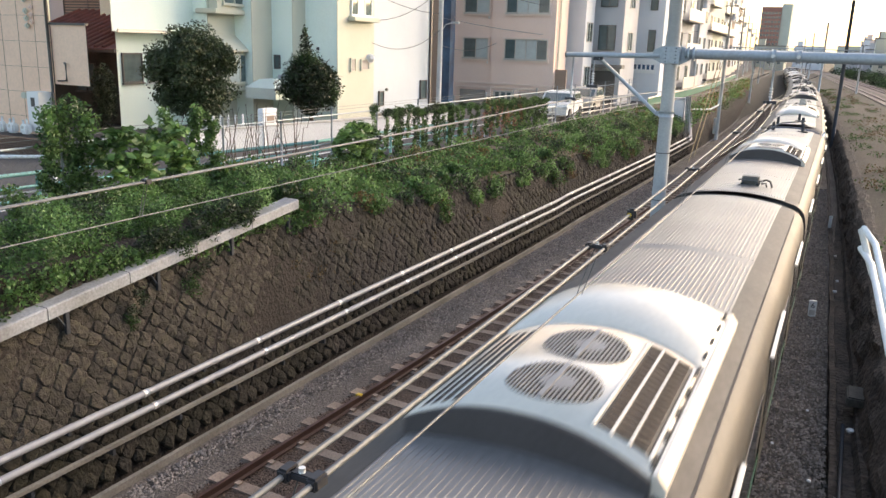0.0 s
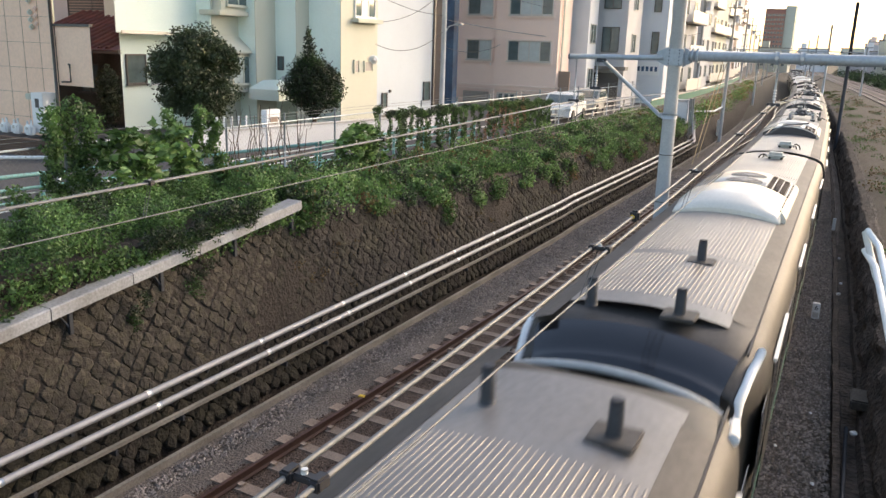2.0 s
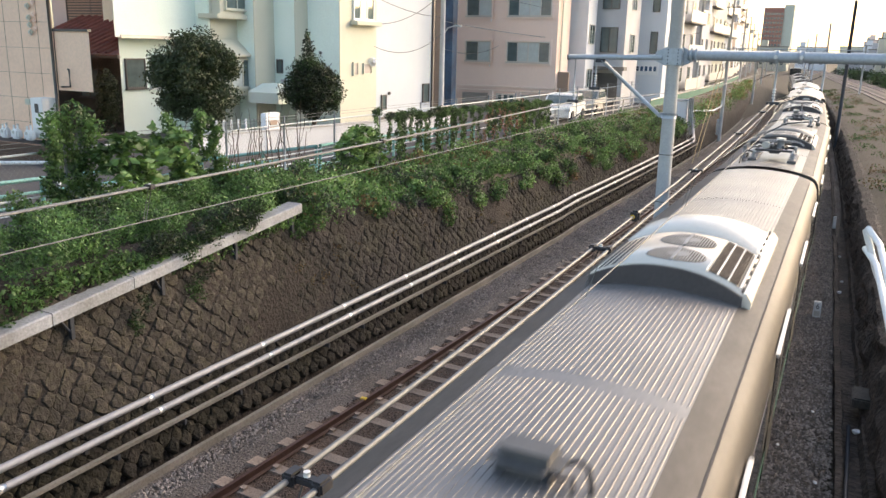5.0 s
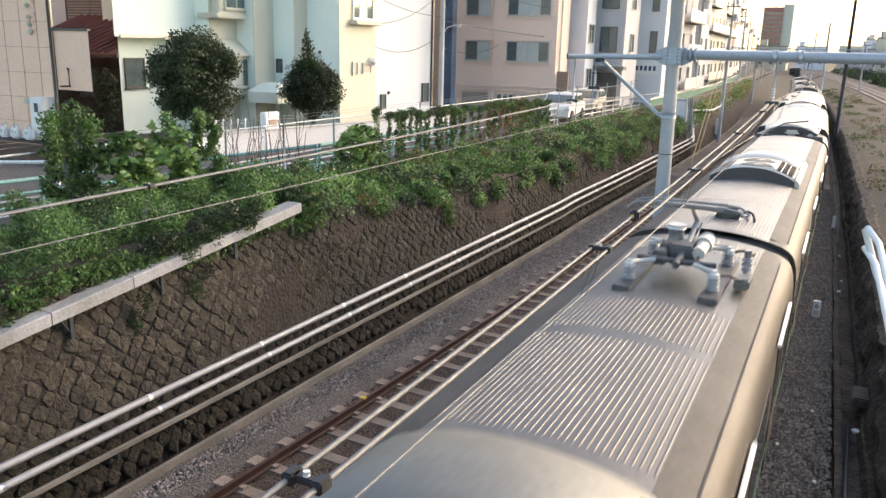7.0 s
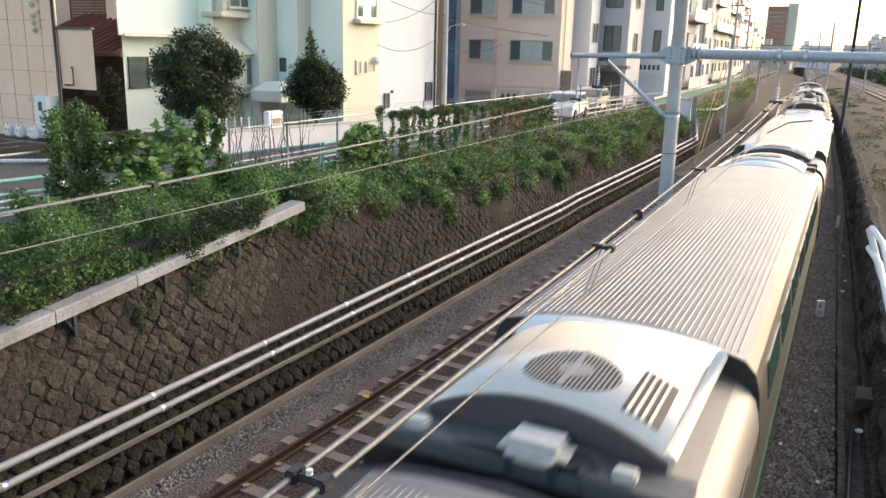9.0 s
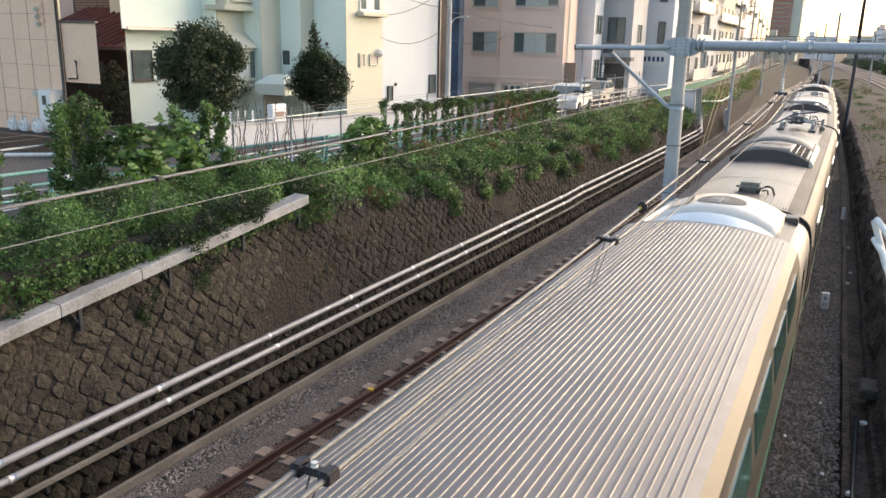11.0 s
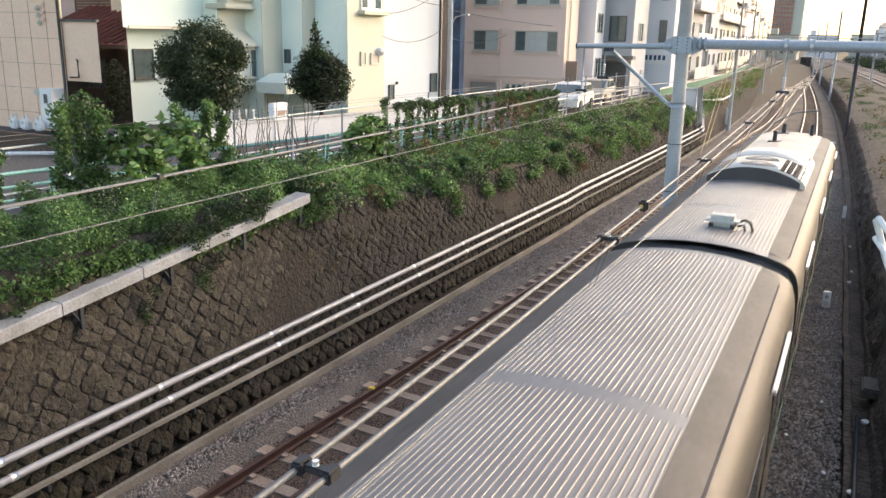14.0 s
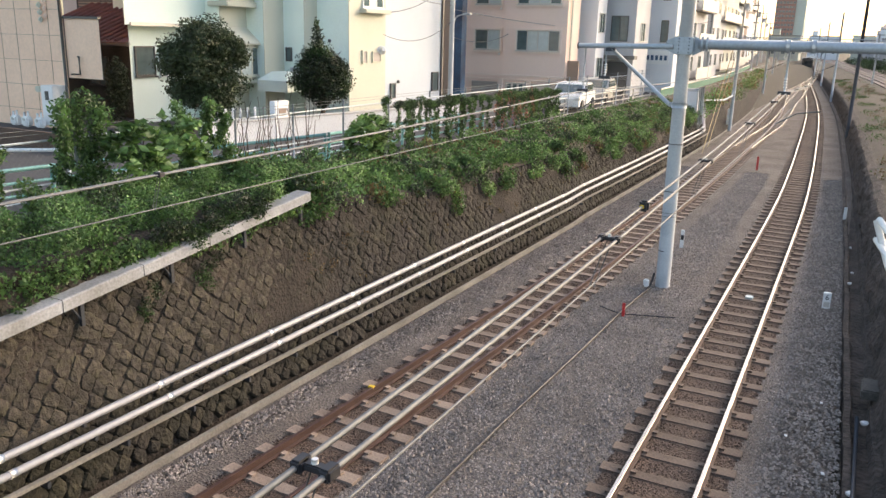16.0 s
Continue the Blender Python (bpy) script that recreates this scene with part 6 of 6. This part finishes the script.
# ivy spilling over the stones above the trough
blobs = [(toe_x(y) - BAT * 3.1 + 0.10 + rg.uniform(-0.05, 0.1), y, 3.05 - rg.random() ** 2 * (0.45 if y < 9.5 else 0.3), 0.16, 0.28, 0.22, 150) for y in np.arange(4.5, 13.6, 0.2)]
tagged(leaves("wall_ivy", blobs, 0.075, [M["leaf_light"], M["leaf"]], None, 8), "bright green ivy spilling over the wall top", "ivy", kind="stuff")
# long feathery weeds over the trough, with a tail below it
blobs = []
for y in np.arange(9.3, 12.2, 0.14):
    z = 2.66 + (y - 6.36) * 0.098
    blobs.append((toe_x(y) - BAT * z + 0.2 + rg.uniform(-0.1, 0.12), y, z + rg.uniform(-0.02, 0.35), 0.2, 0.26, 0.2, 330))
for k in range(11):
    blobs.append((toe_x(9.2) - 0.60 - 0.02 * k, 8.9 - 0.05 * k + rg.uniform(-0.1, 0.1), 2.5 - 0.13 * k, 0.09, 0.14, 0.13, 80))
for k in range(5):
    blobs.append((toe_x(10.4) - 0.75, 10.4 + rg.uniform(-0.4, 0.2), 2.6 - 0.12 * k, 0.12, 0.22, 0.12, 110))
tagged(leaves("trough_weeds", blobs, 0.05, [M["leaf"], M["leaf_dark"]], None, 9, 0.3), "feathery weeds hanging over the trough", "weeds", kind="stuff")
# bushes over the far wall top
blobs = []
y = 13.4
while y < 55:
    h = wall_top(y)
    for k in range(8):
        if k == 0 and rg.random() < 0.4:
            continue
        z = h + 0.12 + 0.05 * k + rg.uniform(-0.2, 0.5 if y > 30 else 0.28) - (0.4 if k == 0 and y > 20 else 0)
        s = rg.uniform(0.2, 0.62)
        blobs.append((toe_x(y) - BAT * h + 0.05 - 0.34 * k + rg.uniform(-0.15, 0.15), y + rg.uniform(-0.4, 0.4), z, s, s * 1.1, s * 0.75, 420 if y < 30 else 210))
    if rg.random() < 0.3 and y > 19:
        for j in range(rg.choice((1, 2, 3))):
            blobs.append((toe_x(y) - BAT * (h - 0.3 * j) + 0.1, y + rg.uniform(-0.2, 0.2), h - 0.26 * j, 0.25, 0.34, 0.25, 210))
    y += 0.5
for cy, cz, s in ((38, 2.75, 1.0), (39.5, 2.6, 1.2), (41.5, 2.5, 1.0), (44, 2.45, 0.9), (36.6, 2.8, 0.7), (47, 2.5, 0.8)):
    blobs.append((-11.6, cy, cz, s * 0.8, s, s * 0.7, 1600))
tagged(leaves("wall_top_bushes", blobs, 0.085, [M["leaf"], M["leaf"], M["leaf_light"], M["leaf_dark"]] * 3 + [M["leaf_dry"]], None, 10, 0.25), "green bushes and weeds along the wall top", "bushes", kind="stuff")
# bare dry grass on the stained wall
blobs = [(toe_x(y) - BAT * z + 0.03, y, z, 0.05, 0.2, 0.15, 26) for y, z in ((rg.uniform(13, 52), rg.uniform(1.2, 2.5)) for _ in range(150))]
tagged(leaves("dry_grass", blobs, 0.05, [M["leaf_dry"], M["earth"]], None, 12, 0.6), "tufts of dry grass on the stained wall", "dry grass", kind="stuff")
# climbers on the fence
blobs = []
for yc, top, w in ((8.3, 4.85, 0.22), (9.75, 5.15, 0.2), (10.15, 5.35, 0.36), (10.6, 5.2, 0.33), (12.65, 4.95, 0.14), (13.55, 4.95, 0.16), (13.95, 4.85, 0.13), (7.2, 3.7, 0.3), (9.1, 3.9, 0.3)):
    z = 2.9
    while z < top:
        blobs.append((-12.95 + rg.uniform(-0.12, 0.15), yc + rg.uniform(-0.15, 0.15), z, 0.2, w * rg.uniform(0.55, 1.1), 0.2, 170))
        z += 0.17
tagged(leaves("fence_climber", blobs, 0.08, [M["leaf"], M["leaf_light"], M["leaf_light"]], None, 13), "green climbing vines over the fence posts", "vines", kind="stuff")
blobs = []
y = 20.9
while y < 37.5:
    if rg.random() < 0.88:
        top = 4.52 - (y - 21) * 0.022 + rg.uniform(-0.15, 0.12)
        length = rg.uniform(0.9, 2.1)
        blobs.append((-12.93, y, top, 0.2, rg.uniform(0.12, 0.3), 0.14, 260))
        k, dy = 0.1, 0.0
        while k < length:
            w = rg.uniform(0.06, 0.17)
            dy += rg.uniform(-0.06, 0.06)
            blobs.append((-12.93 + rg.uniform(-0.06, 0.06), y + dy, top - k, 0.08, w, 0.13, 700 * w))
            k += 0.16
    y += rg.uniform(0.16, 0.42)
tagged(leaves("hanging_vines", blobs, 0.06, [M["leaf"], M["leaf_dark"], M["leaf"], M["leaf_light"]], None, 14, 0.8), "curtain of hanging vines on the fence", "vines", kind="stuff")
blobs = [(-12.9, y, rg.uniform(3.2, 4.3), 0.1, 0.16, 0.35, 90) for y in np.arange(29.5, 34, 0.22)]
tagged(leaves("withered_vines", blobs, 0.06, [M["leaf_dry"], M["redbrick"]], None, 15, 0.8), "withered red-brown vines on the fence", "vines", kind="stuff")
bm = bmesh.new()
for k in range(46):
    y = rg.choice([14.6, 15.4, 16.0, 16.7, 17.2, 8.0, 12.9]) + rg.uniform(-0.25, 0.25)
    z0 = rg.uniform(2.9, 3.4)
    pts = [(-12.96, y, z0)]
    for j in range(5):
        pts.append((-12.96 + rg.uniform(-0.05, 0.05), pts[-1][1] + rg.uniform(-0.16, 0.16), z0 + (j + 1) * rg.uniform(0.25, 0.36)))
    tube(bm, pts, 0.012, 5, 0.006)
tagged(prim("bare_vines", bm, M["bark"]), "bare dry vine stems on the fence", "vines", kind="stuff")


def broadleaf(cx, cy, z0, z1, w, n, size, label, seed):
    b = empty("broadleaf_bush", label, "bush")
    r = random.Random(seed)
    for k in range(7):
        part("stem", tubed([(cx, cy, z0 - 0.4), (cx + r.uniform(-0.3, 0.3), cy + r.uniform(-w, w) * 0.4, (z0 + z1) / 2), (cx + r.uniform(-0.4, 0.4), cy + r.uniform(-w, w) * 0.8, z1 - 0.2)], 0.016, 6, 0.006), M["bark"], b)
    bl = [(cx + r.uniform(-0.3, 0.45), cy + r.uniform(-w, w), r.uniform(z0, z1), 0.2, 0.24, 0.16, n / 60) for _ in range(90)]
    leaves("foliage", bl, size, [M["leaf_light"], M["leaf_light"], M["leaf"]], b, seed, 0.2, 0.75)


broadleaf(-12.45, 11.5, 3.0, 4.75, 1.1, 1500, 0.19, "large-leaved bright green bush by the fence", 21)
broadleaf(-12.4, 19.3, 2.9, 4.3, 0.85, 1500, 0.17, "bright green leafy bush by the fence", 22)
# far greenery
blobs = []
for k in range(150):
    y = 54 + k * 0.6
    blobs.append((toe_x(y) - rg.uniform(0.4, 3.0), y, 2.3 + rg.uniform(-0.3, 0.3), 0.8, 1.1, 0.6, 170))
tagged(leaves("far_bank_grass", blobs, 0.13, [M["leaf"], M["leaf_dry"], M["leaf_light"]], None, 16, -0.4), "tall grass and weeds on the far bank", "grass", kind="stuff")
blobs = []
for k in range(150):
    y = rg.uniform(17, 150)
    blobs.append((right_x(y) + rg.uniform(1.3, 5.5), y, 1.45, 0.7, 1.2, 0.28, 150))
tagged(leaves("right_bank_grass", blobs, 0.10, [M["leaf"], M["leaf_dry"], M["leaf"]], None, 17, -0.4), "patches of grass on the earth bank", "grass", kind="stuff")
blobs = []
for k in range(40):
    y = rg.uniform(95, 330)
    x = RIGHT(y) + rg.uniform(15, 24)
    blobs.append((x, y, 2.2, 2.0, 2.5, 1.6, 420))
tagged(leaves("far_trees", blobs, 0.35, [M["leaf_dark"], M["leaf"]], None, 18), "far green scrub beside the tracks", "scrub", kind="stuff")

# ---- wall stones and ballast ----
def stone_mesh(seed):
    """A roughly square stone set on its corner, its edges worn round."""
    r = random.Random(seed)
    bm = bmesh.new()
    ring_ = []
    for k in range(4):
        a = math.pi / 2 * k + r.uniform(-0.16, 0.16)
        q = 0.168 * r.uniform(0.84, 1.08)
        for d in (-0.24, 0.24):
            ring_.append((math.cos(a + d) * q * r.uniform(0.9, 1.05), math.sin(a + d) * q * r.uniform(0.9, 1.05)))
    base = [(x, y, -0.08) for x, y in ring_]
    rim = [(x * 0.97, y * 0.97, r.uniform(-0.012, 0.008)) for x, y in ring_]
    top = [(x * 0.78 + r.uniform(-0.012, 0.012), y * 0.78 + r.uniform(-0.012, 0.012), 0.028 + r.uniform(-0.012, 0.014)) for x, y in ring_]
    rows = loft(bm, [base, rim, top], close=True, smooth=False)
    c = bm.verts.new((r.uniform(-0.03, 0.03), r.uniform(-0.03, 0.03), 0.04 + r.uniform(-0.01, 0.016)))
    for k in range(8):
        bm.faces.new((rows[2][k], rows[2][(k + 1) % 8], c))
    return bm


STONES = []
for k in range(16):
    me = bpy.data.meshes.new("stone")
    bm = stone_mesh(k)
    bmesh.ops.recalc_face_normals(bm, faces=bm.faces)
    bm.to_mesh(me)
    bm.free()
    me.materials.append(M["wall_stone"])
    STONES.append(me)


def stone_pose(u, s, r):
    """Along the wall u, up its slope s."""
    z = s / math.sqrt(1 + BAT * BAT) - 0.02
    n = math.degrees(math.atan(1 / BAT))
    return pose(toe_x(u) - BAT * z, u, z, 0, n, 0) @ pose(0, 0, 0, 0, 0, r)


rs = random.Random(30)
rest_v, rest_f = [], []
count = 0
row = 0
s = 0.12
while s < 3.25:
    u = 4.2 + (0.15 if row % 2 else 0)
    while u < 56:
        if s < wall_top(u) * 1.05 - 0.03:
            bare = noise.noise(Vector((u * 0.28, s * 0.7, 3.1))) + 0.25 * noise.noise(Vector((u * 1.3, s * 1.9, 7.7)))
            if bare > -0.42 or rs.random() < 0.12:
                sink = 0.006 - max(0.0, -bare - 0.02) * 0.09
                m = stone_pose(u + rs.uniform(-0.03, 0.03), s + rs.uniform(-0.025, 0.025), rs.choice((0, 90, 180, 270)) + rs.uniform(-13, 13)) @ pose(0, 0, sink + rs.uniform(-0.02, 0.012)) @ Matrix.Diagonal((rs.uniform(0.82, 1.04), rs.uniform(0.82, 1.04), 1, 1))
                me = STONES[rs.randrange(16)]
                if 5.2 < u < 12.4 and s > 0.9 and count < 300:
                    o = new("stone", me)
                    o.parent = wall
                    o.matrix_basis = m
                    count += 1
                else:
                    k0 = len(rest_v)
                    rest_v += [tuple(m @ v.co) for v in me.vertices]
                    rest_f += [tuple(k0 + i for i in p.vertices) for p in me.polygons]
        u += 0.30
    s += 0.152
    row += 1
me = bpy.data.meshes.new("stonework")
me.from_pydata(rest_v, [], rest_f)
me.materials.append(M["wall_stone"])
o = new("stonework", me)
o.parent = wall
o["kind"] = "stuff"


def chips(name, n, region, seed, smin, smax, label, material):
    """Loose ballast stones lying on the bed."""
    r = np.random.default_rng(seed)
    base = np.array([(1, 0, -0.3), (-0.5, 0.87, -0.3), (-0.5, -0.87, -0.3), (0.1, 0.1, 0.75), (0.6, 0.6, 0.25)])
    tri = np.array([(0, 4, 3), (4, 1, 3), (1, 2, 3), (2, 0, 3), (0, 1, 4)])
    xy = np.array([region(a, b) for a, b in r.random((n, 2))])
    ang, sc = r.uniform(0, 6.28, n), r.uniform(smin, smax, n)
    sh = r.uniform(0.6, 1.25, (n, 1, 3))
    v = base[None] * sh
    c, s_ = np.cos(ang)[:, None], np.sin(ang)[:, None]
    vx, vy = v[:, :, 0] * c - v[:, :, 1] * s_, v[:, :, 0] * s_ + v[:, :, 1] * c
    v = np.stack([vx * sc[:, None] + xy[:, None, 0], vy * sc[:, None] + xy[:, None, 1], v[:, :, 2] * sc[:, None] + xy[:, None, 2]], 2)
    f = (tri[None] + (np.arange(n) * 5)[:, None, None]).reshape(-1, 3)
    me = bpy.data.meshes.new(name)
    me.from_pydata(v.reshape(-1, 3).tolist(), [], f.tolist())
    me.materials.append(material)
    return tagged(new(name, me), label, "ballast", kind="stuff")


def bed_spot(a, b):
    y = 5.0 + 41 * b ** 1.7
    mid = (LEFT(y) + RIGHT(y)) / 2
    x = toe_x(y) + 0.3 + a * (right_x(y) - 0.05 - toe_x(y) - 0.3)
    d = min(abs(x - LEFT(y)), abs(x - RIGHT(y)))
    z = -0.15
    if d < 1.0:
        z = -0.25
    elif d < 1.1:
        z = -0.205
    elif d < 1.6:
        z = -0.205 + 0.055 * (d - 1.1) / 0.5
    return x, y, z


def track_spot(a, b):
    y = 5.0 + 41 * b ** 1.7
    line = RIGHT if a < 0.5 else LEFT
    return line(y) + (a * 2 % 1 - 0.5) * 1.9, y, -0.188


chips("ballast_stones", 170000, bed_spot, 40, 0.018, 0.042, "loose grey-brown crushed stones of the track bed", M["stone_chip"])
chips("stained_stones", 42000, track_spot, 41, 0.016, 0.036, "rust-stained crushed stones between the rails", M["chip_rust"])


# ---- what moves ----
# metres that the train has gone towards the bridge, by seconds
GONE = spline([(0, 0), (1, 15.2), (4, 60.2), (8, 119.0), (12, 176.8), (16, 235.8)])


def motions():
    for n, c in cars:
        rows = []
        t = 0.0
        while t <= 16.001:
            s = 48.3 + 20 * n - GONE(t)
            a, b = s - 6.9, s + 6.9
            xa, xb = RIGHT(a), RIGHT(b)
            rows.append((t, pose((xa + xb) / 2 + 0.06, s, 0, 0, 0, math.degrees(-math.atan2(xb - xa, b - a)))))
            t += 0.5
        walk(c, rows)


motions()
